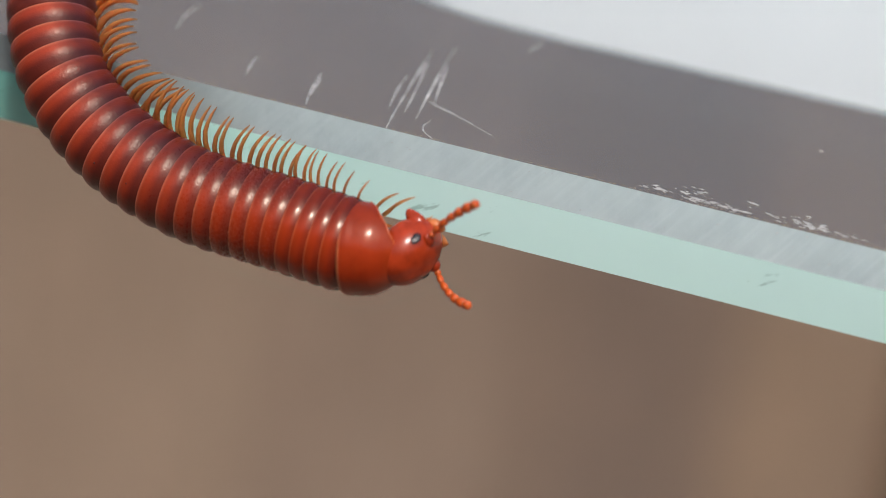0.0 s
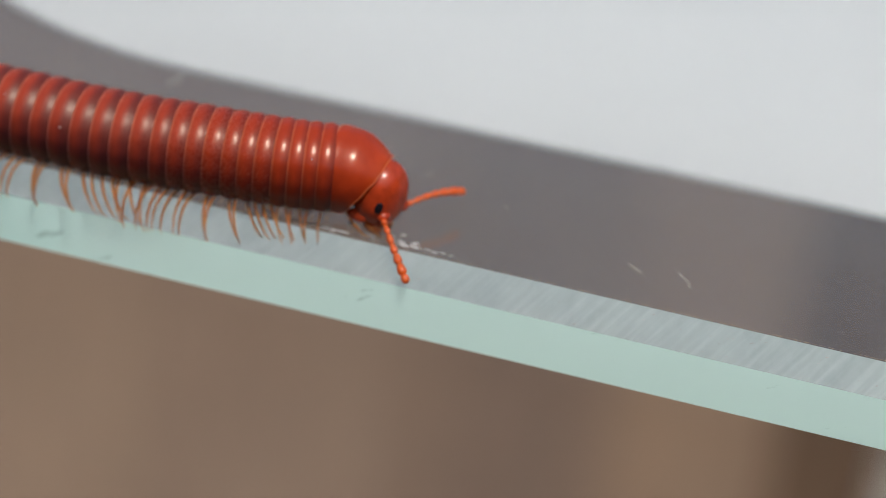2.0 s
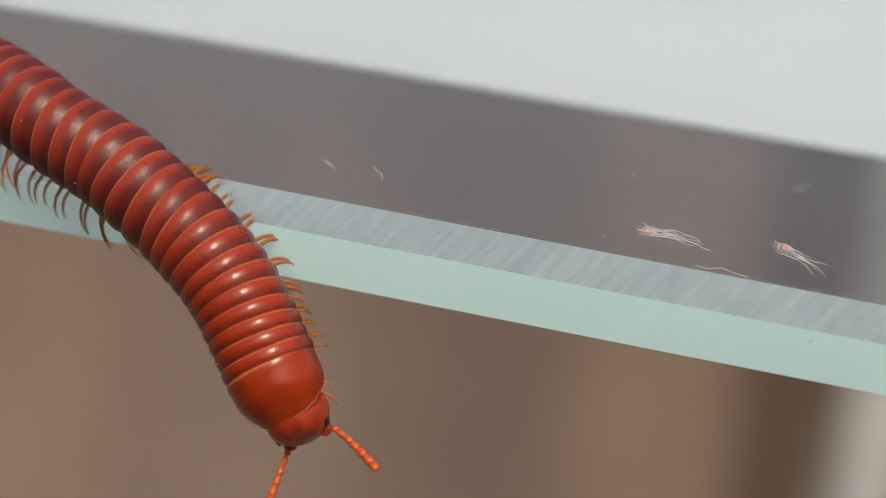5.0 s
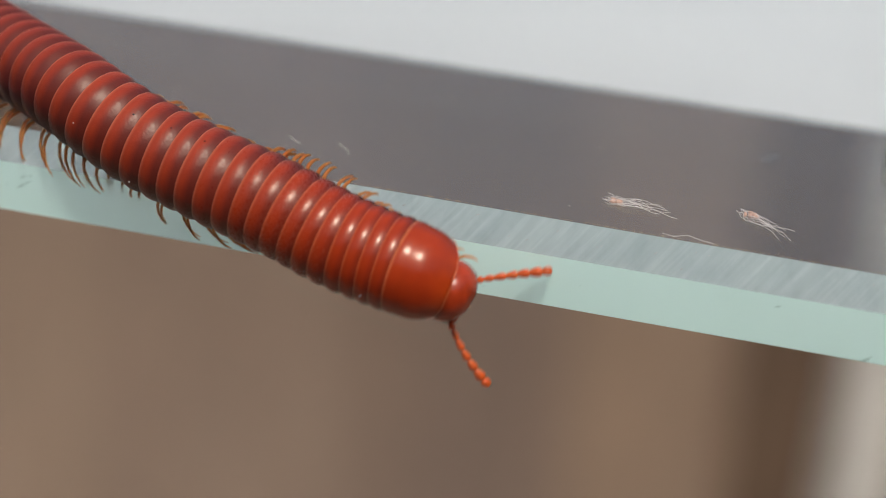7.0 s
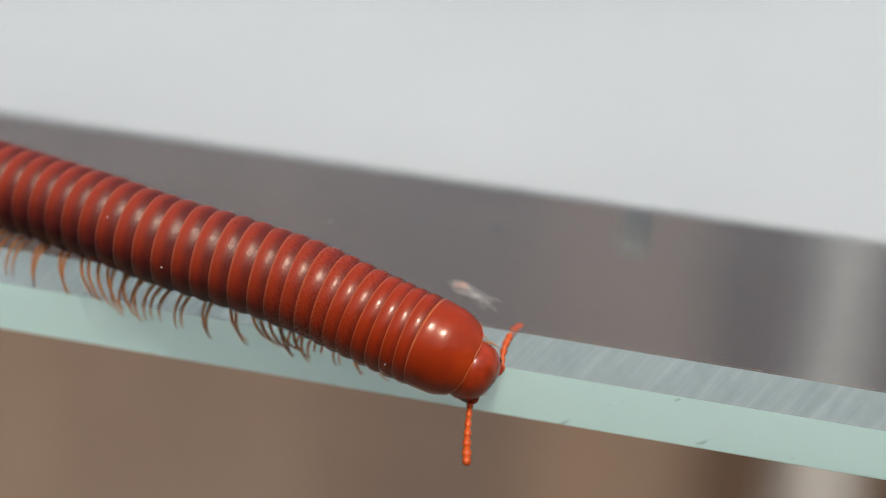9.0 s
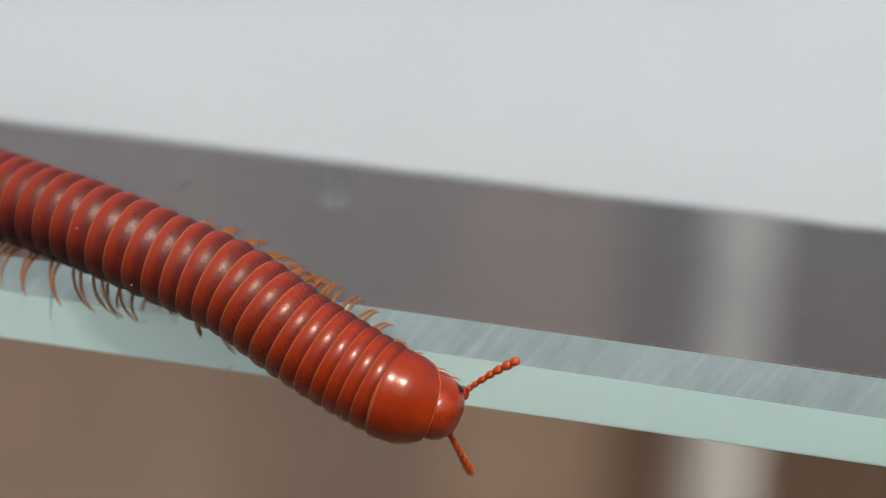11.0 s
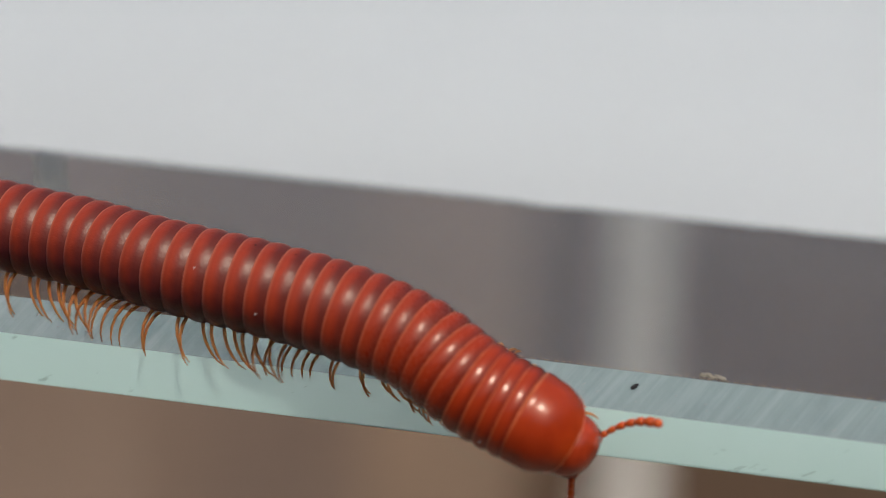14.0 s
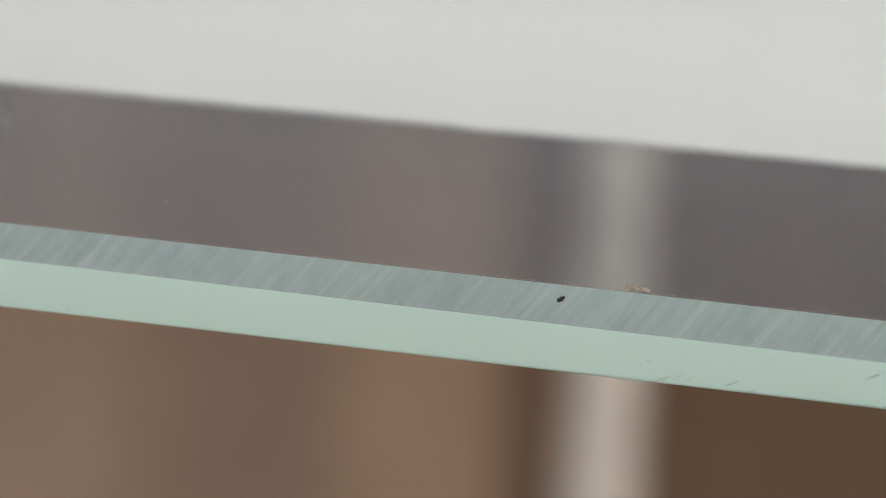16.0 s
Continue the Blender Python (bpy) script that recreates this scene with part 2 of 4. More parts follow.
def tube(bm, points, radii, sides=7):
    """A capped tube through the points, added to bm."""
    points = [Vector(p) for p in points]
    rings = []
    side = None
    for i, p in enumerate(points):
        d = (points[min(i + 1, len(points) - 1)] - points[max(i - 1, 0)]).normalized()
        ref = side if side is not None else (Vector((0, 0, 1)) if abs(d.z) < 0.8 else Vector((1, 0, 0)))
        u = (ref - d * ref.dot(d)).normalized()
        side = u
        w = d.cross(u)
        rings.append([bm.verts.new(p + radii[i] * (math.cos(a) * u + math.sin(a) * w)) for a in (2 * math.pi * k / sides for k in range(sides))])
    for r, q in zip(rings, rings[1:]):
        for k in range(sides):
            bm.faces.new((r[k], r[(k + 1) % sides], q[(k + 1) % sides], q[k]))
    bm.faces.new(rings[0][::-1]), bm.faces.new(rings[-1])


# ---- ground, board wall, post ----
bm = bmesh.new()
bmesh.ops.create_grid(bm, x_segments=60, y_segments=60, size=1)
for v in bm.verts:
    d = v.co.length
    v.co = Vector((v.co.x * (2 + 400 * d ** 4), v.co.y * (2 + 400 * d ** 4), 0.0))
    v.co.z = GROUND + 0.004 * noise.noise(v.co * 2.0) - 0.004
tagged(part("ground", bm, SOIL), "bare brown soil", "ground", kind="structure")

wall = new("wall_back")
tagged(wall, "wall of upright weathered brown boards", "wall", kind="structure")
# board widths and tones are laid out to fit the camera's view
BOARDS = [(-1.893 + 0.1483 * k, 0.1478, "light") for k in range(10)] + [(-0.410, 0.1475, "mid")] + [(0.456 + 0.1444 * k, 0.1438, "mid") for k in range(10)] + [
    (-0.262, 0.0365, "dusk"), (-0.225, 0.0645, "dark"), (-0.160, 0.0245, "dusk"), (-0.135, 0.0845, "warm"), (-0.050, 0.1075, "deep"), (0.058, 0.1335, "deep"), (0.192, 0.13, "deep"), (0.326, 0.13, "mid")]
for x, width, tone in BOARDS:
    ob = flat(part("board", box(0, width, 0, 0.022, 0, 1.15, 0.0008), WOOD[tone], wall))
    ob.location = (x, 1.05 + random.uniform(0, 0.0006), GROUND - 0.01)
rail = flat(part("rail", box(-1.89, 1.89, 1.076, 1.12, GROUND + 0.25, GROUND + 0.34, 0.004), WOOD["mid"], wall))

# unseen plain walls, added behind and beside the table to block low skylight
for name, x0, x1, y0, y1 in (("unseen_wall_front", -1.9, 1.9, -1.32, -1.2), ("unseen_wall_left", -2.02, -1.9, -1.2, 1.15), ("unseen_wall_right", 1.9, 2.02, -1.2, 1.15)):
    tagged(flat(part(name, box(x0, x1, y0, y1, GROUND - 0.02, 0.75, 0.004), PLASTER)), "unseen plain brown wall added to block low skylight", "wall", kind="structure")

post = new("post")
tagged(post, "slim white-painted metal post standing on the ground", "post")
post.location = (0.0335, 0.737, GROUND)
bm = bmesh.new()
tube(bm, [(0, 0, z) for z in (0, 0.012, 0.38, 0.46, 0.52, 0.58, 0.72)], [0.0300, 0.0290, 0.0185, 0.0163, 0.0145, 0.0126, 0.0100], 28)
part("shaft", bm, POST, post)
bm = bmesh.new()
tube(bm, [(0, 0, z) for z in (0, 0.006, 0.012)], [0.045, 0.045, 0.032], 28)
part("foot_plate", bm, POST, post)

# ---- glass table ----
B, THICK = 0.00143, 0.0043
X0, X1, DEPTH = -0.70, 0.80, 0.60


def bevel_depth(x):
    return 0.00140 + 0.00022 * min(1.0, max(0.0, (x - 0.070) / 0.045))


def shell(points):
    """The facets of the pane along the (y, z) points, from end to end of the table."""
    bm = bmesh.new()
    xs = [X0] + [-0.06 + 0.20 * k / 600 for k in range(601)] + [X1]
    rows = [[bm.verts.new((x, y, z if abs(z + B) > 1e-6 else -bevel_depth(x))) for y, z in points] for x in xs]
    for r, q in zip(rows, rows[1:]):
        for a, b, c, d in zip(r, r[1:], q[1:], q):
            bm.faces.new((a, b, c, d))
    return bm


table = new("glass_table")
tagged(table, "clear glass tabletop with a pale mint-green rim", "table")
pane = part("pane", shell([(-B, -THICK), (DEPTH, -THICK), (DEPTH, 0.0), (0.0, 0.0)]), GLASS, table, "clear glass pane")
flat(pane)
pane.visible_shadow = False
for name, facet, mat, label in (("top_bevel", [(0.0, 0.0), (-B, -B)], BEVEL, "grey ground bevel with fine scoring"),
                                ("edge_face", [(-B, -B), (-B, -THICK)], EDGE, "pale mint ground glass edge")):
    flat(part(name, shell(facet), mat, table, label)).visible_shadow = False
# dark strip along the lower arris, thin toward -x and wider toward +x
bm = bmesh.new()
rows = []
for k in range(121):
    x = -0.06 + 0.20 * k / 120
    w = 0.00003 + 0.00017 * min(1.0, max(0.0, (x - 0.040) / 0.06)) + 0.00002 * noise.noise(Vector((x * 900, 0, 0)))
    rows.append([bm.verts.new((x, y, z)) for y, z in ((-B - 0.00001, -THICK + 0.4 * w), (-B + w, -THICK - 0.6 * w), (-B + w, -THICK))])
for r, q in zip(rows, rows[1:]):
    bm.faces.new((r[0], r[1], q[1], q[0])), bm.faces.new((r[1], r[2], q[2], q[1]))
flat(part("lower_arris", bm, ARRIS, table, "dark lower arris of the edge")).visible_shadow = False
for x, turn in ((X0, 1), (X1, -1)):
    bm = bmesh.new()
    ring = [bm.verts.new((x, y, z)) for y, z in ((0.0, 0.0), (-B, -B), (-B, -THICK), (DEPTH, -THICK), (DEPTH, 0.0))][::turn]
    bm.faces.new(ring)
    flat(part("end_face", bm, EDGE, table)).visible_shadow = False
for lx in (X0 + 0.08, X1 - 0.03):
    for ly in (0.06, DEPTH - 0.05):
        bm = bmesh.new()
        h = -THICK - GROUND
        tube(bm, [(0, 0, 0), (0, 0, 0.01), (0, 0, h - 0.004), (0, 0, h)], [0.022, 0.018, 0.018, 0.03], 24)
        leg = part("table_leg", bm, POST, table, "white-painted metal leg")
        leg.location = (lx, ly, GROUND)

# white panel of the table's frame under the glass, with a rounded corner and a small tab
def panel_outline():
    r, x_round, y0, xb, yb = 0.028, -0.0070, 0.0197, 0.42, 0.12
    pts = []
    for k in range(25):
        a = math.pi / 2 * (1 - k / 24)
        pts.append((x_round - r * math.sin(a), y0 + r - r * math.cos(a)))
    n = 420
    for k in range(1, n + 1):
        x = x_round + (xb - x_round) * k / n
        y = y0 + 0.0165 * max(0.0, x + 0.005) + 0.00007 * noise.noise(Vector((x * 500, 0, 0)))
        if 0.0858 < x < 0.0890:
            y -= 0.00022 * math.sin((x - 0.0858) / 0.0032 * math.pi)
        pts.append((x, y))
    return pts + [(xb, yb), (x_round - r, yb)]


bm = bmesh.new()
outline = panel_outline()
n = len(outline)
levels = []
for drop, inset in ((0.00010, 0.0), (-0.00030, 0.0), (-0.00036, 0.00006)):
    levels.append([bm.verts.new((x, y + (inset if y < 0.1 else -inset), -THICK + drop)) for x, y in outline])
for lo, hi in zip(levels, levels[1:]):
    for i in range(n):
        bm.faces.new((lo[i], lo[(i + 1) % n], hi[(i + 1) % n], hi[i]))
bm.faces.new(levels[0]), bm.faces.new(levels[-1][::-1])
bmesh.ops.recalc_face_normals(bm, faces=bm.faces[:])
panel = flat(part("frame_panel", bm, PANEL, table, "smooth white panel with a rounded corner under the glass"))
tab = part("tab", box(-0.0009, 0.0009, -0.0004, 0.0004, -0.0045, 0.0, 0.0003), RESIN, panel, "pale yellowish tab")
tab.location = (0.0560, 0.0238, -THICK - 0.00036)


# ---- the millipede ----
MM = 0.001
RINGS = 44
FIRST = 4.22      # from the head's front to the middle of the first body ring, mm
GIRTH = 1.03


def lathe(profile, sides=36, shape=None):
    """A body of revolution round x from (x, r) in mm; shape(x, y, z) may move points."""
    bm = bmesh.new()
    rows = []
    for x, r in profile:
        row = []
        for k in range(sides):
            a = 2 * math.pi * k / sides
            p = (x, r * math.sin(a), r * math.cos(a))
            p = shape(*p) if shape else p
            p = (p[0], p[1] * GIRTH, p[2] * GIRTH)
            row.append(bm.verts.new(Vector(p) * MM))
        rows.append(row)
    for r, q in zip(rows, rows[1:]):
        for k in range(sides):
            bm.faces.new((r[k], r[(k + 1) % sides], q[(k + 1) % sides], q[k]))
    bm.faces.new(rows[0][::-1]), bm.faces.new(rows[-1])
    bmesh.ops.recalc_face_normals(bm, faces=bm.faces[:])
    return bm


def belly(x, y, z):
    # slightly flattened underneath
    return x, y, z if z > -1.7 else -1.7 + (z + 1.7) * 0.72


COLLUM_TOP = ((-1.27, 2.33), (-1.20, 2.365), (-1.05, 2.392), (-0.85, 2.392), (-0.62, 2.352), (-0.30, 2.335), (0.05, 2.295), (0.35, 2.205), (0.73, 1.99),
              (1.05, 1.76), (1.35, 1.52), (1.60, 1.33), (1.75, 1.20))
COLLUM_RIM = ((0, 1.75), (45, 1.68), (70, 1.46), (90, 1.05), (118, 0.32), (140, -0.32), (180, -0.70))


def table(rows, x):
    for (a, p), (b, q) in zip(rows, rows[1:]):
        if x <= b:
            f = (x - a) / (b - a)
            return p + (q - p) * (f if rows is COLLUM_TOP else f * f * (3 - 2 * f) * 0.5 + f * 0.5)
    return rows[-1][1]


def collum_point(a, x, inset=0.0):
    """A point of the collar ring, in mm: a degrees from its top, x along it; its flanks taper less than its top."""
    flank = math.sin(radians(min(a, 360 - a) / 2)) ** 2
    r = 2.40 - (2.40 - table(COLLUM_TOP, x)) * (1 - 0.42 * flank) - inset
    return Vector(belly(x, r * math.sin(radians(a)), r * math.cos(radians(a)))) * GIRTH * MM


def collum_mesh(sides=56, steps=26):
    bm = bmesh.new()
    rows = []
    for k in range(-1, steps + 2):
        u = min(1, max(0, k / steps))
        row = []
        for j in range(sides):
            a = 360 * j / sides
            rim = table(COLLUM_RIM, min(a, 360 - a))
            x = -1.27 + u * (rim + 1.27)
            edge = k < 0 or k > steps
            row.append(bm.verts.new(collum_point(a, x + (0.12 if k < 0 else -0.12 if edge else 0), 0.10 if edge else 0.0)))
        rows.append(row)
    for r, q in zip(rows, rows[1:]):
        for k in range(sides):
            bm.faces.new((r[k], r[(k + 1) % sides], q[(k + 1) % sides], q[k]))
    bmesh.ops.recalc_face_normals(bm, faces=bm.faces[:])
    return bm


def collum_seam(sides=64, radius=0.045):
    """The thickened pale rim of the collar ring's front margin."""
    bm = bmesh.new()
    pts = []
    for j in range(sides + 1):
        a = -150 + 300 * j / sides
        pts.append(collum_point(a % 360, table(COLLUM_RIM, abs(a)) - 0.02, 0.02))
    tube(bm, pts, [radius * MM] * len(pts), 6)
    return bm


def head_shape(x, y, z):
    # broad forehead, narrower mouth that reaches down
    if z < 0:
        y *= 1 - 0.08 * (z / 2.0) ** 2
        x -= 0.10 * z * z * (0.35 if x > 0 else 0)
    if x > 0.8:
        x = 0.8 + (x - 0.8) * 0.85
    groove = math.exp(-(y / 0.25) ** 2) * 0.05 if x > 0.3 and z > -0.4 else 0
    return x - groove, y, z


millipede = new("millipede")
tagged(millipede, "glossy brick-red millipede with many tan legs, crawling along the glass edge", "millipede")

RING_PROFILE = [(-0.60, 2.15), (-0.640, 2.30), (-0.635, 2.345), (-0.60, 2.37), (-0.54, 2.388), (-0.42, 2.415), (-0.25, 2.445), (-0.05, 2.452),
                (0.15, 2.425), (0.32, 2.375), (0.46, 2.32), (0.60, 2.27), (0.78, 2.20), (0.95, 2.05)]
FRONT_PROFILE = RING_PROFILE[:8] + [(0.15, 2.44), (0.32, 2.41), (0.46, 2.375), (0.60, 2.34), (0.78, 2.26), (0.95, 2.05)]
ring_mesh = {}
rings = []
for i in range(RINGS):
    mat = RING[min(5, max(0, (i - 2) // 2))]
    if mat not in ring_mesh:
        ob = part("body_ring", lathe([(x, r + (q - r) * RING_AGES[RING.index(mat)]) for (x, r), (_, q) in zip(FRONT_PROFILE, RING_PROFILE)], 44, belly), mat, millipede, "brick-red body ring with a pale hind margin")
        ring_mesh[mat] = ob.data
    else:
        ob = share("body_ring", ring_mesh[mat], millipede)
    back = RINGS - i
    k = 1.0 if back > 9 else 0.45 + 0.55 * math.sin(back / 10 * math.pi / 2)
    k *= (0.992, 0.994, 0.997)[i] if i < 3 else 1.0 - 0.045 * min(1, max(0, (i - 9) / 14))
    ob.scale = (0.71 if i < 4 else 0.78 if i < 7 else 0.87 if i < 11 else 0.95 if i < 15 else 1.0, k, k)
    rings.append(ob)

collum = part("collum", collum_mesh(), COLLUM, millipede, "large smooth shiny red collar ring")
part("front_margin", collum_seam(), RIM, collum, "thin pale orange front margin")

bm = bmesh.new()
bmesh.ops.create_uvsphere(bm, u_segments=36, v_segments=24, radius=1)
for v in bm.verts:
    x, y, z = v.co
    v.co = (Matrix.Rotation(radians(8), 3, "Y") @ Vector(head_shape(x * 1.46, y * 1.66, z * 2.02)) + Vector((-0.40, 0, -0.83))) * MM
head = part("head", bm, HEAD, millipede, "rounded shiny red head")
for s in (1, -1):
    bm = bmesh.new()
    bmesh.ops.create_uvsphere(bm, u_segments=14, v_segments=10, radius=1)
    for v in bm.verts:
        d = 1 + 0.05 * noise.noise(v.co * 6)
        v.co = Vector((v.co.x * 0.24 * d, v.co.y * 0.06 * d, v.co.z * 0.34 * d)) * MM
    eye = part("eye", bm, EYE, head, "black eye patch")
    eye.matrix_basis = pose(0.30 * MM, s * 1.44 * MM, -0.98 * MM, 0, 14, -s * 20)
    bm = bmesh.new()
    bmesh.ops.create_uvsphere(bm, u_segments=14, v_segments=10, radius=1)
    for v in bm.verts:
        v.co = Vector((v.co.x * 0.62, v.co.y * 0.46, v.co.z * 0.36)) * (1 + 0.25 * noise.noise(v.co * 2.5)) * MM
    jaw = part("jaw", bm, MOUTH, head, "orange lumpy jaw")
    jaw.matrix_basis = pose(-0.45 * MM, s * 0.55 * MM, -2.52 * MM, 0, 24, 0)
    bm = bmesh.new()
    bmesh.ops.create_uvsphere(bm, u_segments=16, v_segments=10, radius=1)
    for v in bm.verts:
        v.co = Vector((v.co.x * 0.34, v.co.y * 0.40, v.co.z * 0.34)) * (1 + 0.06 * noise.noise(v.co * 2)) * MM
    part("antenna_socket", bm, HEAD, head).matrix_basis = pose(0.44 * MM, s * 1.02 * MM, -1.60 * MM, 0, 0, s * 30)
    bm = bmesh.new()
    bmesh.ops.create_uvsphere(bm, u_segments=18, v_segments=12, radius=1)
    for v in bm.verts:
        x, y, z = v.co
        v.co = Vector((x * (0.66 - 0.2 * z), y * 0.32, z * 0.42 + 0.12 * x)) * (1 + 0.16 * noise.noise(v.co * 1.8)) * MM
    cheek = part("cheek", bm, HEAD, head, "dark red cheek lobe behind the jaw")
    cheek.matrix_basis = pose(-0.98 * MM, s * 1.16 * MM, -1.84 * MM, s * 14, 14, s * 4)

# grains of dust and dirt that ride on the rings
for i, x, a, mat, name in ((1, 0.0, -52, LINT, "dust_grain"), (15, 0.1, -66, LINT, "dust_grain"), (18, -0.1, -40, LINT, "dust_grain"),
                           (12, -0.2, 30, SPECK, "dirt_grain"), (14, 0.0, 26, SPECK, "dirt_grain"), (16, 0.1, 18, SPECK, "dirt_grain")):
    bm = bmesh.new()
    bmesh.ops.create_icosphere(bm, subdivisions=2, radius=0.042 * MM)
    for v in bm.verts:
        v.co *= 1 + 0.5 * noise.noise(v.co * 40000 + Vector((i, 0, 0)))
    grain = part(name, bm, mat, rings[i])
    grain.location = Vector((x, -2.53 * math.sin(radians(-a)), 2.53 * math.cos(radians(a)))) * MM

# antennae: chains of seven beads
BEADS = ((0.34, 0.185), (0.56, 0.175), (0.62, 0.195), (0.60, 0.21), (0.62, 0.235), (0.66, 0.265), (0.50, 0.24))
bead_data = []
for k, (length, thick) in enumerate(BEADS):
    bm = bmesh.new()
    stops = ((-0.06, 0.46), (0.08, 0.60), (0.34, 0.86), (0.64, 1.0), (0.86, 0.90), (1.04, 0.50)) if k < 6 else ((-0.06, 0.5), (0.1, 0.8), (0.4, 1.0), (0.7, 0.95), (0.9, 0.72), (1.0, 0.35))
    tube(bm, [Vector((f * length, 0, 0)) * MM for f, _ in stops], [thick * w * MM for _, w in stops], 12)
    me = bpy.data.meshes.new("antenna_bead")
    bm.to_mesh(me)
    bm.free()
    me.materials.append(ANTENNA)
    for p in me.polygons:
        p.use_smooth = True
    bead_data.append(me)
antennae = {}
for s in (1, -1):
    base = tagged(share("antenna", bead_data[0], millipede), "beaded orange antenna")
    antennae[s] = [base] + [share("antenna_bead", me, base) for me in bead_data[1:]]

# legs: two pairs a ring, one pair on the foremost rings
def leg_mesh(s):
    bm = bmesh.new()
    out = ((0, -0.25, 0.15), (-0.03, 0.35, 0.0), (-0.07, 0.75, 0.0), (-0.09, 1.22, -0.05), (-0.06, 1.68, -0.20), (0.02, 2.00, -0.46), (0.12, 2.20, -0.78), (0.22, 2.28, -1.06))
    down = ((0, -0.25, 0.15), (-0.03, 0.38, 0.0), (-0.07, 0.80, -0.04), (-0.09, 1.25, -0.20), (-0.07, 1.60, -0.56), (0.02, 1.82, -1.05), (0.16, 1.93, -1.52), (0.36, 1.95, -1.90))
    tube(bm, [Vector((x, s * y, z)) * (0.98 if s > 0 else 1.12) * MM for x, y, z in (out if s > 0 else down)],
         [r * (1.25 if s > 0 else 1.0) * MM for r in (0.13, 0.112, 0.098, 0.096, 0.084, 0.068, 0.046, 0.014)], 7)
    return bm


leg_data = {}
legs = []
for i, ring in enumerate(rings[:-2]):
    for dx in ((0.0,) if i < 2 else (-0.28, 0.28)):
        for s in (1, -1):
            if s in leg_data:
                ob = share("leg", leg_data[s], ring)
            else:
                ob = part("leg", leg_mesh(s), LEG, ring, "thin tan jointed leg")
                leg_data[s] = ob.data
            legs.append((ob, i, dx, s))
            # the foremost legs are the shortest
            ob.matrix_basis = pose(dx * MM, s * 0.62 * MM, -1.98 * MM) @ Matrix.Scale(0.84 + 0.046 * min(10, i) if s > 0 else 0.80 + 0.03 * min(7, i), 4)

for s in (1, -1):
    for x, turn in ((0.35, 42), (-0.35, 34)):
        ob = share("leg", leg_data[s], collum)
        ob.matrix_basis = pose(x * MM, s * 0.55 * MM, -1.95 * MM, 0, -34, -s * turn) @ Matrix.Scale(0.74, 4)

# ---- marks, lint and dirt on the glass ----
def scratch(name, strokes, mat, label, category, width=0.06):
    """Fine strokes on the glass: (x0, y0, x1, y1, bow) in mm, of broken width."""
    bm = bmesh.new()
    for x0, y0, x1, y1, bow in strokes:
        a, b = Vector((x0, y0, 0)), Vector((x1, y1, 0))
        d = b - a
        side = Vector((-d.y, d.x, 0)).normalized()
        n = 14
        pts, rad = [], []
        for k in range(n + 1):
            f = k / n
            p = a + d * f + side * (bow * math.sin(f * math.pi) + 0.02 * noise.noise(Vector((x0 * 9, f * 5, y1))))
            pts.append((p + Vector((0, 0, 0.012))) * MM)
            rad.append(width * MM * (0.12 + 0.9 * abs(noise.noise(Vector((x1 * 7, f * 9, 3.0))))) * math.sin((0.04 + 0.92 * f) * math.pi) ** 0.5)
        tube(bm, pts, rad, 5)
    for v in bm.verts:
        v.co.z = 0.000004 + max(0.0, v.co.z) * 0.5
    return tagged(part(name, bm, mat), label, category, kind="stuff")


scratch("scratches", [(-10.0, 0.1, -11.1, 10.6, 0.05), (-9.8, 2.4, -10.8, 9.0, -0.05), (-9.0, 2.0, -10.1, 11.7, 0.06), (-8.7, 4.0, -9.7, 9.3, 0.03), (-9.1, 4.3, -4.8, 2.1, 0.05),
                      (-8.8, 4.0, -6.0, 2.8, 0.05), (-14.7, 0.5, -15.4, 4.6, 0.1), (-14.9, 1.6, -15.2, 4.1, 0.0), (-10.7, 2.5, -11.2, 6.7, 0.1), (-6.3, 13.5, -6.0, 15.1, 0.0),
                      (-8.2, 2.2, -7.4, 0.1, -0.5), (-24.5, 5.6, -24.8, 9.4, 0.2), (-18.9, 2.4, -19.2, 4.9, 0.1)], SCRATCH, "pale scratches scored into the glass", "scratches", 0.17)


def dust(name, spots, mat, label, size):
    bm = bmesh.new()
    for x, y, k in spots:
        for _ in range(k):
            q = bmesh.ops.create_icosphere(bm, subdivisions=1, radius=1)["verts"]
            px, py = x + random.gauss(0, 0.42 if k > 1 else 0.0), y + random.gauss(0, 0.16 if k > 1 else 0.0)
            if py < 0.1:
                py = 0.1 + random.random() * 0.3
            r = size * (0.25 + 1.3 * random.random() ** 2.2 if k > 1 else random.uniform(0.4, 1.2))
            turn = Matrix.Rotation(random.uniform(-0.5, 0.3) if k > 1 else random.uniform(0, 3.1), 3, "Z")
            for v in q:
                v.co = turn @ Vector((v.co.x * r * random.uniform(0.6, 3.4 if k > 1 else 1.8), v.co.y * r * random.uniform(0.25, 1.0), v.co.z * r * 0.25))
                v.co = (v.co + Vector((px, py, r * 0.3))) * MM
    return tagged(part(name, bm, mat), label, "dust", kind="stuff")


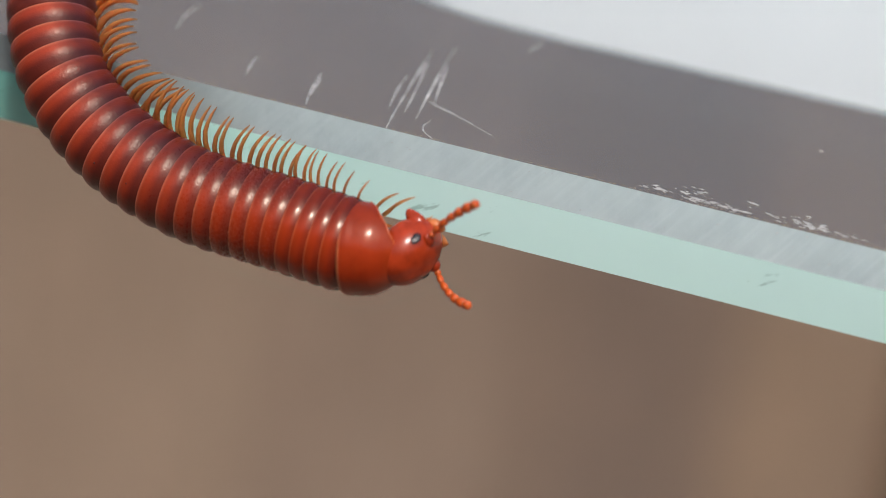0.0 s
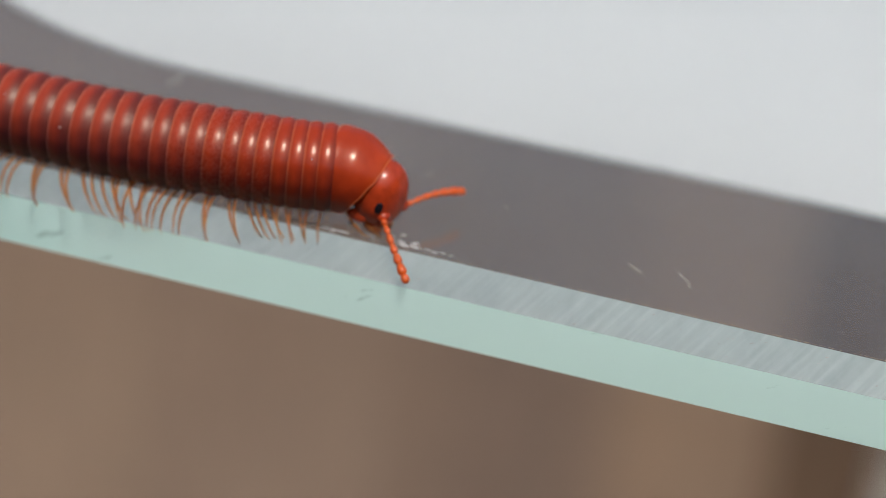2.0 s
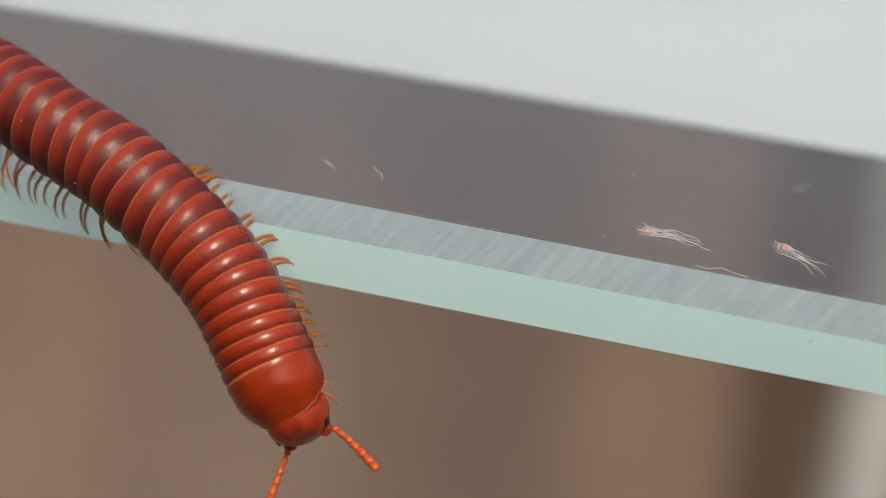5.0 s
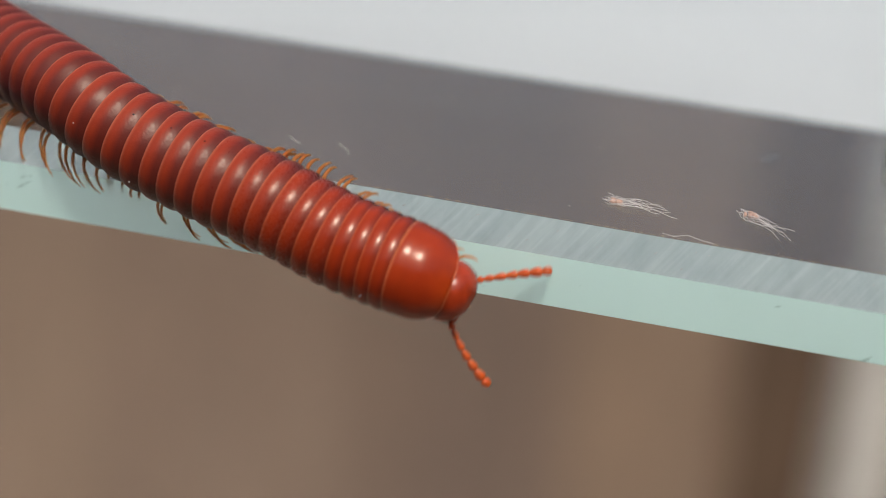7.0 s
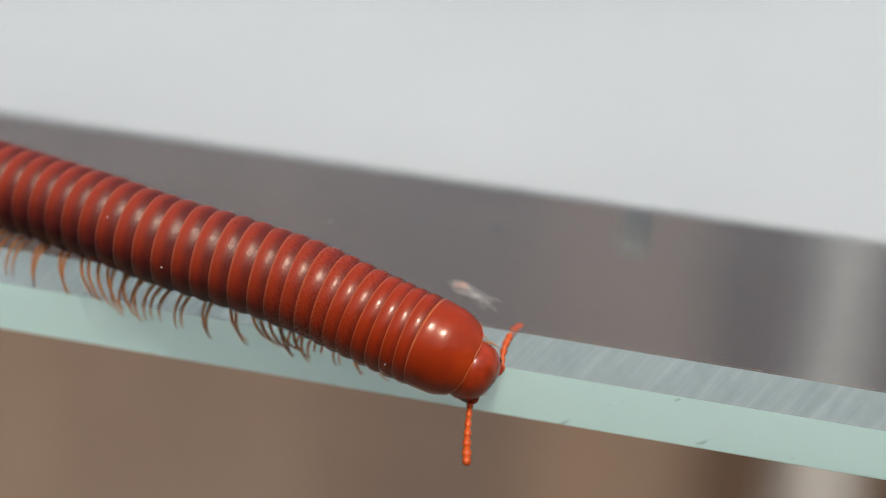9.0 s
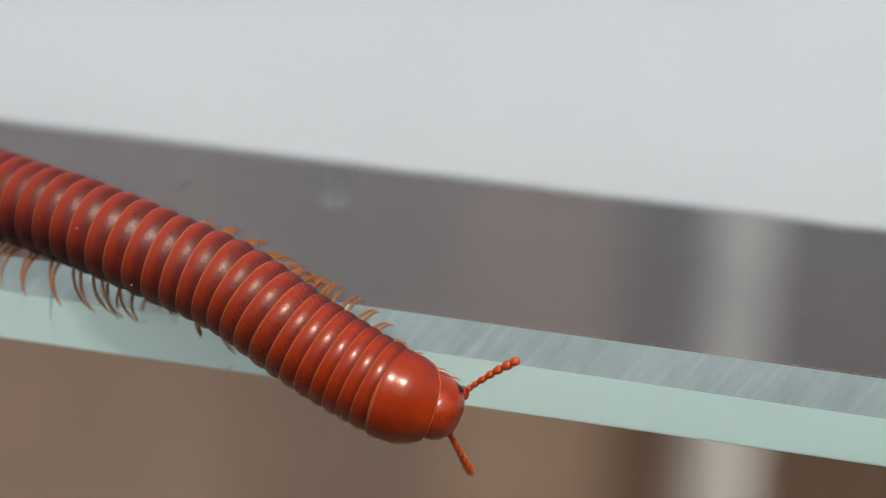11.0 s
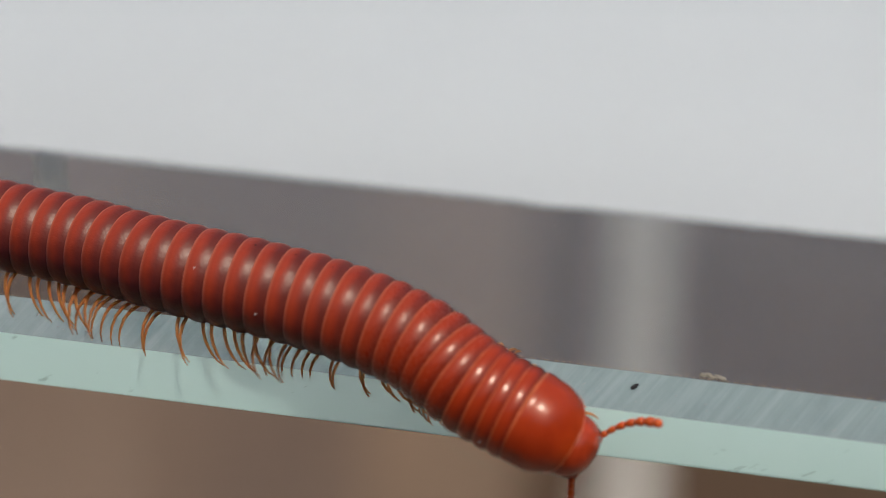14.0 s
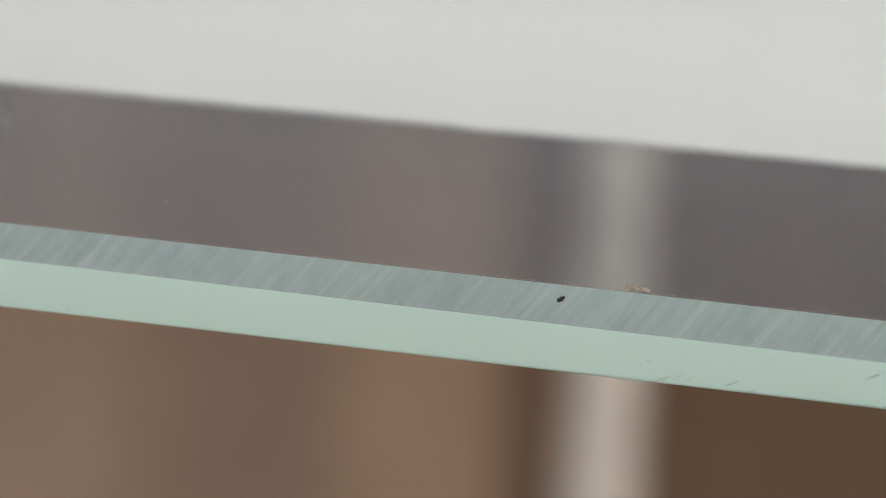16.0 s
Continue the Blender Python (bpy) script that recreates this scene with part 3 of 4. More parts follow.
dust("dust_smear", [(4.6, 0.7, 16), (6.2, 1.0, 12), (6.6, 0.5, 14), (7.4, 0.6, 34), (8.3, 0.5, 30), (9.0, 0.4, 12), (11.0, 0.8, 8), (12.4, 0.8, 30), (13.1, 0.6, 26), (14.5, 0.6, 12), (15.6, 0.5, 8),
                    (6.4, 1.6, 10), (9.4, 1.5, 5), (12.0, 1.4, 6)], SCRATCH, "smear of white flaky dust along the glass edge", 0.085)
dust("dust_specks", [(10.4, 9.6, 2), (-1.4, 8.4, 1), (6.6, 5.6, 1), (26.3, 3.5, 1), (30.4, 3.9, 1), (32.5, 3.1, 1), (36.4, 2.1, 1), (40.5, 9.2, 1), (40.4, 1.8, 2),
                     (36.4, 11.1, 1), (16.6, 7.9, 2), (22.3, 8.0, 2), (83.2, 3.9, 1), (73.6, 4.5, 1), (105.6, 1.6, 1), (86.4, 6.2, 1),
                     (86.7, 6.2, 1), (74.4, 10.0, 1), (109.1, 6.6, 1), (95.1, 9.1, 1), (72.8, 4.3, 1), (72.9, 2.8, 1)], LINT, "single pale dust specks on the glass", 0.048)
# crumbs along the sharp edge of the bevel
dust("edge_crumbs", [(random.uniform(-25, 112), 0.1 + 0.10 * random.random() ** 2 + (0.5 * random.random() ** 2 if k % 9 == 0 else 0), 1) for k in range(1700)], GRIT, "fine crumbs of brown grit along the glass edge", 0.042)


def tuft(x, y, span, tilt, core, label):
    ob = new("lint_tuft")
    tagged(ob, label, "lint", "lint tufts on the glass")
    ob.matrix_basis = pose(x * MM, y * MM, 0, 0, 0, tilt)
    bm = bmesh.new()
    for k in range(15):
        ax, ay = random.uniform(-0.3, 0.4), random.gauss(0, 0.22)
        length = span * random.uniform(0.3, 1.0)
        ph, amp = random.uniform(0, 6), random.uniform(0.06, 0.25)
        pts = [Vector((ax + length * f, ay + amp * math.sin(ph + 7 * f) + random.gauss(0, 0.01) - 0.3 * f * (k % 3 - 1), 0.04 + 0.16 * abs(math.sin(ph + 4 * f)))) * MM for f in (i / 12 for i in range(13))]
        tube(bm, pts, [0.013 * MM] * 13, 4)
    part("fluff", bm, LINT, ob, "tangled pale fibres")
    bm = bmesh.new()
    for k in range(core):
        q = bmesh.ops.create_icosphere(bm, subdivisions=2, radius=1)["verts"]
        c = Vector((random.gauss(0.45, 0.28), random.gauss(0, 0.15), 0.13))
        r = random.uniform(0.07, 0.16)
        for v in q:
            v.co = (c + v.co * r * (1 + 0.5 * noise.noise(v.co * 2 + c * 9))) * MM
    part("core", bm, LINT_CORE, ob, "pinkish knot of fluff")


tuft(42.1, 3.0, 4.4, -6, 7, "tangled tuft of white lint with a pinkish knot on the glass")
tuft(49.2, 4.2, 3.6, -36, 8, "small fuzzy lint tuft on the glass")


def hair(points, label):
    bm = bmesh.new()
    p = [Vector((*q, 0.03)) * MM for q in points]
    tube(bm, p, [0.015 * MM] * len(p), 5)
    tagged(part("hair", bm, LINT), label, "hair", "loose hairs")


hair([(45.6, 0.4), (46.2, 0.25), (46.9, 0.65), (47.5, 0.35), (48.3, 0.2)], "short wavy pale hair on the glass edge")
hair([(27.1, 4.5), (27.4, 4.1), (27.8, 3.8), (28.0, 3.1)], "tiny curved pale hair on the glass")
hair([(24.4, 4.2), (24.9, 3.8), (25.2, 3.6)], "tiny curved pale hair on the glass")

# dark speck on the bevel, flake at its edge
bm = bmesh.new()
for dx, dz, r in ((-0.10, -0.07, 0.13), (0.04, 0.03, 0.14), (0.17, 0.14, 0.09)):
    q = bmesh.ops.create_icosphere(bm, subdivisions=2, radius=1)["verts"]
    for v in q:
        v.co = (Vector((dx, 0, dz)) + Vector((v.co.x * r, v.co.y * 0.09, v.co.z * r)) * (1 + 0.4 * noise.noise(v.co * 3))) * MM
speck = part("dirt_speck", bm, SPECK)
speck.matrix_basis = pose(95.1 * MM, -0.64 * MM, -0.50 * MM, -45, 0, 0) @ Matrix.Scale(0.8, 4)
tagged(speck, "tiny black speck of dirt on the glass rim", "dirt")

bm = bmesh.new()
for k in range(5):
    q = bmesh.ops.create_icosphere(bm, subdivisions=2, radius=1)["verts"]
    c = Vector((-0.48 + 0.24 * k, random.uniform(-0.10, 0.22), 0.05))
    for v in q:
        v.co = (c + Vector((v.co.x * 0.20, v.co.y * 0.12, v.co.z * 0.07)) * (1 + 1.2 * noise.noise(v.co * 2.5 + c * 3))) * MM
flake = part("flake", bm, HORN)
flake.matrix_basis = pose(98.9 * MM, 0.30 * MM, 0, 0, 0, -8)
tagged(flake, "dry yellowish flake stuck on the glass edge", "flake")

# tiny chips and flecks scattered over the bevel
bm = bmesh.new()
for k in range(150):
    x, d = random.uniform(-20, 112), random.uniform(0.08, 1.3)
    r = random.uniform(0.02, 0.05) if k % 5 else random.uniform(0.05, 0.09)
    q = bmesh.ops.create_icosphere(bm, subdivisions=1, radius=1)["verts"]
    turn = Matrix.Rotation(radians(-45), 3, "X") @ Matrix.Rotation(radians(random.uniform(30, 60)), 3, "Y")
    for v in q:
        v.co = (turn.inverted() @ Vector((v.co.x * r * random.uniform(1.2, 2.6), v.co.y * 0.02, v.co.z * r * random.uniform(0.4, 0.9))) + Vector((x, -d - 0.003, -d + 0.003))) * MM
tagged(part("bevel_chips", bm, SCRATCH), "tiny pale chips in the ground glass", "chips", kind="stuff")

# faint smudge under the glass
bm = bmesh.new()
for dx, dy, r in ((0.0, 0.0, 0.25), (0.3, 0.35, 0.2), (-0.2, -0.4, 0.2), (0.15, -0.35, 0.14)):
    q = bmesh.ops.create_icosphere(bm, subdivisions=3, radius=1)["verts"]
    for v in q:
        k = r * (1 + 0.4 * noise.noise(v.co * 2 + Vector((dx, dy, 0))))
        v.co = Vector((dx + v.co.x * k, dy + v.co.y * k * 1.6, v.co.z * 0.05)) * MM
smudge = part("smudge", bm, SMUDGE)
smudge.matrix_basis = pose(49.1 * MM, 14.7 * MM, -THICK - 0.00006)
tagged(smudge, "faint pale smudge under the glass", "smudge")

# ---- the small fly ----
fly = new("fly")
tagged(fly, "tiny amber fly with a dark abdomen landing on the glass edge", "fly")


def blob(name, c, r, mat, parent, label=""):
    bm = bmesh.new()
    bmesh.ops.create_uvsphere(bm, u_segments=14, v_segments=10, radius=1)
    for v in bm.verts:
        v.co = Vector((c[0] + v.co.x * r[0], c[1] + v.co.y * r[1], c[2] + v.co.z * r[2])) * MM
    return part(name, bm, mat, parent, label)


blob("thorax", (0.25, 0, 0.45), (0.36, 0.27, 0.27), AMBER, fly, "amber thorax")
blob("fly_head", (0.66, 0, 0.42), (0.17, 0.21, 0.19), AMBER, fly, "amber head")
blob("abdomen", (-0.45, 0, 0.36), (0.45, 0.25, 0.23), SPECK, fly, "dark abdomen")
for s in (1, -1):
    w = blob("wing", (-0.45, 0, 0), (0.62, 0.20, 0.012), WING, fly, "dusky clear wing")
    w.matrix_basis = pose(0.25 * MM, s * 0.15 * MM, 0.66 * MM, 0, 0, -s * 48)
    for k in (-1, 0, 1):
        bm = bmesh.new()
        tube(bm, [Vector(p) * MM for p in ((0.25 + 0.12 * k, s * 0.15, 0.35), (0.25 + 0.28 * k, s * 0.5, 0.42), (0.25 + 0.42 * k, s * 0.75, 0.02))], [0.035 * MM, 0.03 * MM, 0.015 * MM], 5)
        part("fly_leg", bm, AMBER, fly)


# ---- what moves ----
CLEAR = 2.95      # body axis above the glass, mm
HANG = radians(58)   # slope at which the fore body hangs over the edge
LEAN = 3         # degrees by which the body leans outward
BEV = B / MM


def on_edge(x, s):
    """The point, and the way out of the glass, s mm from the edge across its rounded rim (s > 0: over the top; s < 0: over the edge and down)."""
    arc, run, bend = CLEAR * math.pi / 4, BEV * math.sqrt(2), CLEAR * (HANG - math.pi / 4)
    if s >= 0:
        y, z, a = s, CLEAR, 0.0
    elif s > -arc:
        a = -s / CLEAR
        y, z = -CLEAR * math.sin(a), CLEAR * math.cos(a)
    elif s > -arc - run:
        a, k = math.pi / 4, (-s - arc) / math.sqrt(2)
        y, z = -k - CLEAR * math.sin(a), -k + CLEAR * math.cos(a)
    elif s > -arc - run - bend:
        a = math.pi / 4 + (-s - arc - run) / CLEAR
        y, z = -BEV - CLEAR * math.sin(a), -BEV + CLEAR * math.cos(a)
    else:
        a, k = HANG, -s - arc - run - bend
        y, z = -BEV - CLEAR * math.sin(a) - k * math.cos(a), -BEV + CLEAR * math.cos(a) - k * math.sin(a)
    return Vector((x, y, z)), Vector((0, -math.sin(a), math.cos(a)))


def catmull(p, f):
    i = min(int(f), len(p) - 2)
    u = f - i
    a, b, c, d = (p[max(0, min(len(p) - 1, k))] for k in (i - 1, i, i + 1, i + 2))
    return tuple(0.5 * (2 * q + (r - o) * u + (2 * o - 5 * q + 4 * r - w) * u * u + (3 * q - o - 3 * r + w) * u ** 3) for o, q, r, w in zip(a, b, c, d))


CRAWL = []


def spine(t, *points, roll=(0, 0)):
    """The line of the body's axis at t seconds, from the head's front backward: (x, s) in mm, see on_edge;
    roll: degrees by which head and tail roll outward."""
    points = list(points)
    (xa, sa), (xb, sb) = points[-3], points[-1]
    d = math.hypot(xb - xa, sb - sa)
    for k in range(1, 9):
        points.append((xb + (xb - xa) / d * 8 * k, min(sb + (sb - sa) / d * 8 * k, 60)))
    line = []
    for k in range((len(points) - 1) * 12 + 1):
        line.append(on_edge(*catmull(points, k / 12)))
    # evenly soften the line
    for _ in range(6):
        line = [line[0]] + [((a[0] + 2 * b[0] + c[0]) / 4, (a[1] + 2 * b[1] + c[1]).normalized()) for a, b, c in zip(line, line[1:], line[2:])] + [line[-1]]
    CRAWL.append((t, line, roll))


def along(line, dist):
    for (p, n), (q, m) in zip(line, line[1:]):
        step = (q - p).length
        if dist <= step or step == 0:
            f = dist / step if step else 0
            return p.lerp(q, f), n.lerp(m, f).normalized()
        dist -= step
    (p, n), (q, m) = line[-2:]
    return q + (q - p).normalized() * dist, m


def body_pose(line, dist, half, root, roll):
    p, n = along(line, dist)
    a, b = along(line, max(0.0, dist - half))[0], along(line, dist + half)[0]
    x = (a - b).normalized()
    z = (n - x * n.dot(x)).normalized()
    f = min(1.0, dist / 32)
    z = Matrix.Rotation(radians(LEAN + roll[0] * (1 - f) + roll[1] * f), 3, x) @ z
    y = z.cross(x)
    m = Matrix((x, y, z)).transposed().to_4x4()
    m.translation = (p - root) * MM
    return m


SOCKET = (0.58, 1.28, -1.63)


def antenna_chain(m, s, turn, rise, bend, twist):
    """Poses of an antenna's beads: the first on the head's pose m, the others on the first."""
    base = m @ pose(SOCKET[0] * MM, s * SOCKET[1] * MM, SOCKET[2] * MM) @ pose(0, 0, 0, 0, 0, turn) @ pose(0, 0, 0, 0, -rise, 0) @ pose(0, 0, 0, twist, 0, 0)
    chain, at, a = [base], Vector((BEADS[0][0], 0, 0)), 0.0
    for k in range(1, 7):
        a += bend / 6
        c, d = math.cos(radians(a)), math.sin(radians(a))
        chain.append(pose(at.x * MM, 0, at.z * MM, 0, -a, 0))
        at = at + Vector((c, 0, d)) * BEADS[k][0]
    return chain


# how the head turns, dips and rolls on the neck, in degrees, at the times of the spine
NOD = {0: (2, -51, -11), 0.5: (-4, 4, -11), 1: (-11, -1, -9), 1.5: (8, 0, -5), 2: (10, 0, -5), 2.5: (-3, 5, -19), 3: (-4, -1, -25), 3.5: (-3, 8, -7), 4: (-2, 9, -6),
       4.2: (1, -11, -16), 6.3: (-13, -12, 4), 6.5: (-8, 1, -14), 7: (-9, 11, -17), 7.5: (10, -1, -2), 8: (4, 3, -6), 8.5: (4, 11, -9), 8.7: (-7, 2, -16), 10.8: (-16, 0, 5),
       11: (-17, 0, 7), 11.5: (5, 2, -1), 12: (7, 14, -5), 12.5: (-9, -10, -20), 13: (3, -9, -6), 13.5: (-16, -4, -13), 14: (0, 4, -10), 14.5: (9, 3, -7), 15: (9, 3, -7),
       15.4: (9, 3, -7), 15.5: (9, 3, -7), 15.6: (9, 3, -7)}


def nod(t):
    turn, dip, roll = NOD.get(t, (0, 0, 0))
    return pose(-1.2 * MM, 0, 0) @ pose(0, 0, 0, 0, 0, turn) @ pose(0, 0, 0, 0, dip, 0) @ pose(0, 0, 0, roll, 0, 0) @ pose(1.2 * MM, 0, 0)


FEELING = {1: [(0, 65, -32, 22, 80), (0.5, 72, 33, 41, 38), (1, 69, -41, -28, -15), (1.5, 56, 24, -69, 0), (2, 64, 17, -29, 3), (2.5, 38, -37, 30, 73), (3, 51, 49, 66, 45),
               (3.5, 71, 28, 64, 32), (4, 26, 50, 34, 70), (4.2, 25, 10, -13, -69), (6.3, 37, 17, -5, -35), (6.5, 28, 37, 4, 10), (7, 41, 5, 6, 57), (7.5, 74, 31, -48, -21),
               (8, -1, 35, -60, -39), (8.5, 72, -12, -10, -47), (8.7, 112, -8, -56, -60), (10.8, 102, 17, 30, 81), (11, 65, 23, -14, -57), (11.5, 63, 32, 18, 49),
               (12, 33, -16, -47, -26), (12.5, 50, 44, -85, 8), (13, 70, 27, -86, 7), (13.5, 6, 22, -31, -39), (14, 69, 25, 46, 48), (14.5, 75, -9, -44, -87), (15, 75, -9, -44, -87),
               (15.4, 2, 34, -72, 45), (15.5, 2, 34, -72, 45), (15.6, 20, 3, -51, 30)],
           -1: [(0, -3, 25, -41, 45), (0.5, -27, 46, 44, -46), (1, -52, 39, 13, 16), (1.5, -50, -10, 4, -48), (2, -37, -31, -12, 44), (2.5, -42, -21, -30, 57), (3, -38, 19, 16, 7),
                (3.5, -40, 44, 52, -27), (4, -48, 23, -4, 33), (4.2, -29, 21, 11, -40), (6.3, -44, -42, -30, 26), (6.5, -17, -52, -13, 67), (7, -38, -8, -26, 62),
                (7.5, -37, -19, 17, -76), (8, -40, -32, 3, 1), (8.5, -34, -22, -11, 66), (8.7, -52, 18, 13, -29), (10.8, -53, -36, -7, -28), (11, -53, -36, -7, -28),
                (11.5, -16, 49, 45, -68), (12, -74, 30, 18, 11), (12.5, -24, -39, -12, 75), (13, -42, -26, -9, -53), (13.5, -53, -12, 10, -21), (14, -56, -54, -4, -35),
                (14.5, -45, -2, 4, -37), (15, -45, -2, 4, -37), (15.4, -60, 64, -38, -43), (15.5, -60, 64, -38, -43), (15.6, -89, 60, -57, -59)]}


def motions():
    spine(0, (-5.2, -8.5), (-8.1, -9.5), (-12.8, -9.3), (-17.6, -9.1), (-21.1, -8.3), (-23.8, -7.1), (-26.1, -5.4), (-27.6, -3.5), (-28.8, -1.2), (-31.0, 3.2), roll=(60, 42))
    spine(0.5, (-2.4, -5.3), (-5.2, -6.3), (-9.4, -7.0), (-13.5, -7.4), (-17.3, -7.2), (-21.3, -6.2), (-24.1, -4.8), (-26.1, -3.0), (-27.8, -0.3), (-30.1, 3.7), roll=(24, 20))
    spine(1, (2.2, -2.1), (-0.1, -2.7), (-4.8, -3.5), (-9.2, -4.3), (-12.2, -4.7), (-15.3, -4.9), (-18.5, -4.5), (-21.4, -3.5), (-23.7, -2.1), (-26.0, 0.4), roll=(16, 12))
    spine(1.5, (7.2, 0.6), (4.9, 0.5), (1.2, -0.8), (-3.3, -1.5), (-8.0, -2.1), (-12.8, -2.4), (-16.3, -2.1), (-18.4, -1.9), roll=(6, 6))
    spine(2, (12.1, 1.1), (9.5, 2.0), (5.3, 1.2), (0.6, 0.6), (-4.2, 0.1), (-7.5, 0.1), (-10.9, 0.1))
    spine(2.5, (15.6, -7.0), (13.6, -4.5), (10.6, -3.0), (7.7, -1.9), (3.8, -1.0), (0.4, -0.2), (-3.2, 0.5), (-6.8, 0.7), roll=(4, 2))
    spine(3, (21.6, -5.6), (19.1, -5.5), (16.5, -5.0), (12.9, -4.0), (9.4, -2.8), (5.5, -1.8), (1.4, -0.9), (-2.4, 0.0), roll=(6, 2))
    spine(3.5, (25.6, -4.9), (23.4, -4.8), (19.8, -4.3), (16.5, -3.5), (12.9, -2.8), (9.2, -1.8), (5.6, -1.0), (3.3, -0.4), roll=(6, 2))
    spine(4, (29.4, -3.3), (26.4, -3.2), (23.4, -3.2), (19.9, -3.0), (16.7, -2.5), (13.4, -2.0), (9.9, -1.3), (6.3, -0.4), (4.4, 0.2), roll=(5, 2))
    spine(4.2, (28.6, -7.5), (26.4, -5.7), (24.2, -4.8), (21.3, -3.7), (18.0, -2.7), (14.9, -2.2), (11.4, -1.3), (7.9, -0.7), (6.0, -0.1), roll=(5, 2))
    spine(6.3, (30.5, -17.8), (28.8, -16.0), (27.8, -14.0), (26.9, -11.8), (26.2, -10.4), (25.0, -8.9), (22.6, -6.4), (19.9, -4.4), (17.5, -3.2), (14.6, -1.6), (11.4, 0.9), (7.9, 3.5), roll=(6, 2))
    spine(6.5, (33.3, -16.4), (30.9, -14.4), (29.1, -11.8), (27.0, -9.6), (24.0, -7.0), (21.4, -5.1), (18.1, -3.3), (15.4, -1.7), (12.2, 0.4), (8.1, 3.7), roll=(4, 2))
    spine(7, (37.4, -7.9), (34.1, -7.1), (30.1, -6.3), (26.4, -5.1), (22.3, -4.0), (18.4, -2.8), (14.9, -1.2), (10.4, 1.7), (7.1, 3.9), roll=(5, 2))
    spine(7.5, (40.1, -0.3), (37.3, -0.0), (33.1, -1.2), (28.7, -1.7), (25.7, -1.9), (22.6, -1.9), (19.3, -1.4), (15.7, -0.2), (11.6, 2.0), (9.4, 3.2))
    spine(8, (43.2, 1.8), (40.6, 1.9), (37.4, 0.6), (32.9, 0.0), (28.3, -0.1), (23.5, 0.1), (19.9, 1.1), (16.1, 2.4), (14.3, 2.9))
    spine(8.5, (49.4, -1.5), (47.0, -0.6), (43.5, -0.2), (38.6, 0.3), (33.7, 0.7), (28.7, 1.1), (23.5, 1.9), (17.9, 3.1))
    spine(8.7, (51.0, -4.4), (47.9, -3.3), (43.7, -2.3), (40.6, -1.8), (37.4, -1.5), (34.3, -1.2), (31.0, -0.8), (26.1, 0.2), (21.4, 1.3))
    spine(10.8, (69.4, -8.1), (66.6, -7.3), (63.5, -6.6), (60.4, -5.0), (56.6, -2.9), (52.6, -1.7), (48.5, -0.6), (44.8, 0.7), (41.0, 2.0), roll=(8, 2))
    spine(11, (70.4, -7.9), (67.8, -7.8), (64.6, -6.7), (61.2, -5.2), (57.5, -3.3), (53.5, -2.1), (49.5, -0.9), (45.9, 0.3), (42.9, 1.4), roll=(10, 2))
    spine(11.5, (73.1, -5.9), (70.4, -5.8), (67.4, -5.5), (64.3, -4.6), (60.8, -3.9), (57.6, -3.0), (54.3, -2.2), (50.9, -1.0), (47.1, 0.6), (45.2, 1.5), roll=(10, 2))
    spine(12, (76.1, -2.1), (73.6, -2.4), (69.9, -2.8), (66.9, -3.0), (63.9, -2.9), (60.8, -2.5), (57.5, -1.9), (54.2, -1.0), (50.5, 0.4), (48.7, 1.1), roll=(5, 2))
    spine(12.5, (80.1, 1.4), (77.5, 0.8), (73.8, -0.2), (69.3, -0.8), (64.8, -1.1), (61.6, -0.9), (58.4, -0.6), (55.0, 0.3), (51.4, 1.4))
    spine(13, (85.0, 2.9), (82.2, 3.1), (78.5, 2.1), (74.2, 1.3), (69.8, 0.5), (65.3, 0.3), (62.1, 0.6), (58.7, 1.5), (55.5, 1.6))
    spine(13.5, (90.8, -2.2), (87.8, -1.3), (84.5, -0.4), (79.9, 0.6), (75.4, 0.8), (70.8, 1.0), (66.0, 1.8), (61.1, 2.4), (57.9, 2.6))
    spine(14, (93.8, -7.8), (91.4, -6.5), (87.5, -4.9), (84.5, -3.1), (80.3, -1.8), (75.4, -0.9), (70.7, -0.1), (65.8, 1.3), (60.8, 2.2), roll=(3, 0))
    spine(14.5, (96.7, -6.4), (94.1, -5.7), (90.5, -5.0), (86.3, -3.8), (81.6, -2.5), (76.7, -1.5), (71.8, -0.2), (66.8, 1.2), (61.7, 2.5), roll=(4, 0))
    spine(15, (90.7, -13.2), (90.1, -11.0), (89.3, -9.0), (87.8, -6.8), (85.5, -4.7), (82.5, -3.4), (78.7, -2.3), (74.7, -1.4), (69.7, 0.1), (66.3, 1.2), (62.8, 2.1), roll=(4, 0))
    spine(15.4, (95.0, -12.7), (93.1, -11.7), (91.6, -10.5), (89.6, -9.1), (87.1, -7.4), (84.5, -6.2), (80.4, -5.0), (76.0, -4.0), (71.4, -2.6), (67.0, -1.7), (64.2, -0.8), roll=(46, -4))
    spine(15.5, (96.1, -10.6), (93.8, -10.6), (92.2, -10.2), (90.0, -9.3), (87.0, -7.5), (83.5, -6.6), (78.8, -5.8), (74.4, -4.6), (70.1, -3.7), (65.1, -2.5), roll=(84, 10))
    spine(15.6, (96.7, -10.5), (94.4, -10.5), (90.9, -10.0), (86.5, -9.3), (82.1, -8.9), (77.7, -8.8), (73.2, -8.6), (68.7, -8.0), (65.6, -7.3), roll=(112, 94))
    times = [t for t, _, _ in CRAWL]
    roots = [along(line, 3.0)[0] for _, line, _ in CRAWL]
    last = roots[-1]
    FALL = [(15.7, 45.0), (15.8, 150.0), (15.9, 380.0), (15.97, 930.0), (16.0, 932.0)]
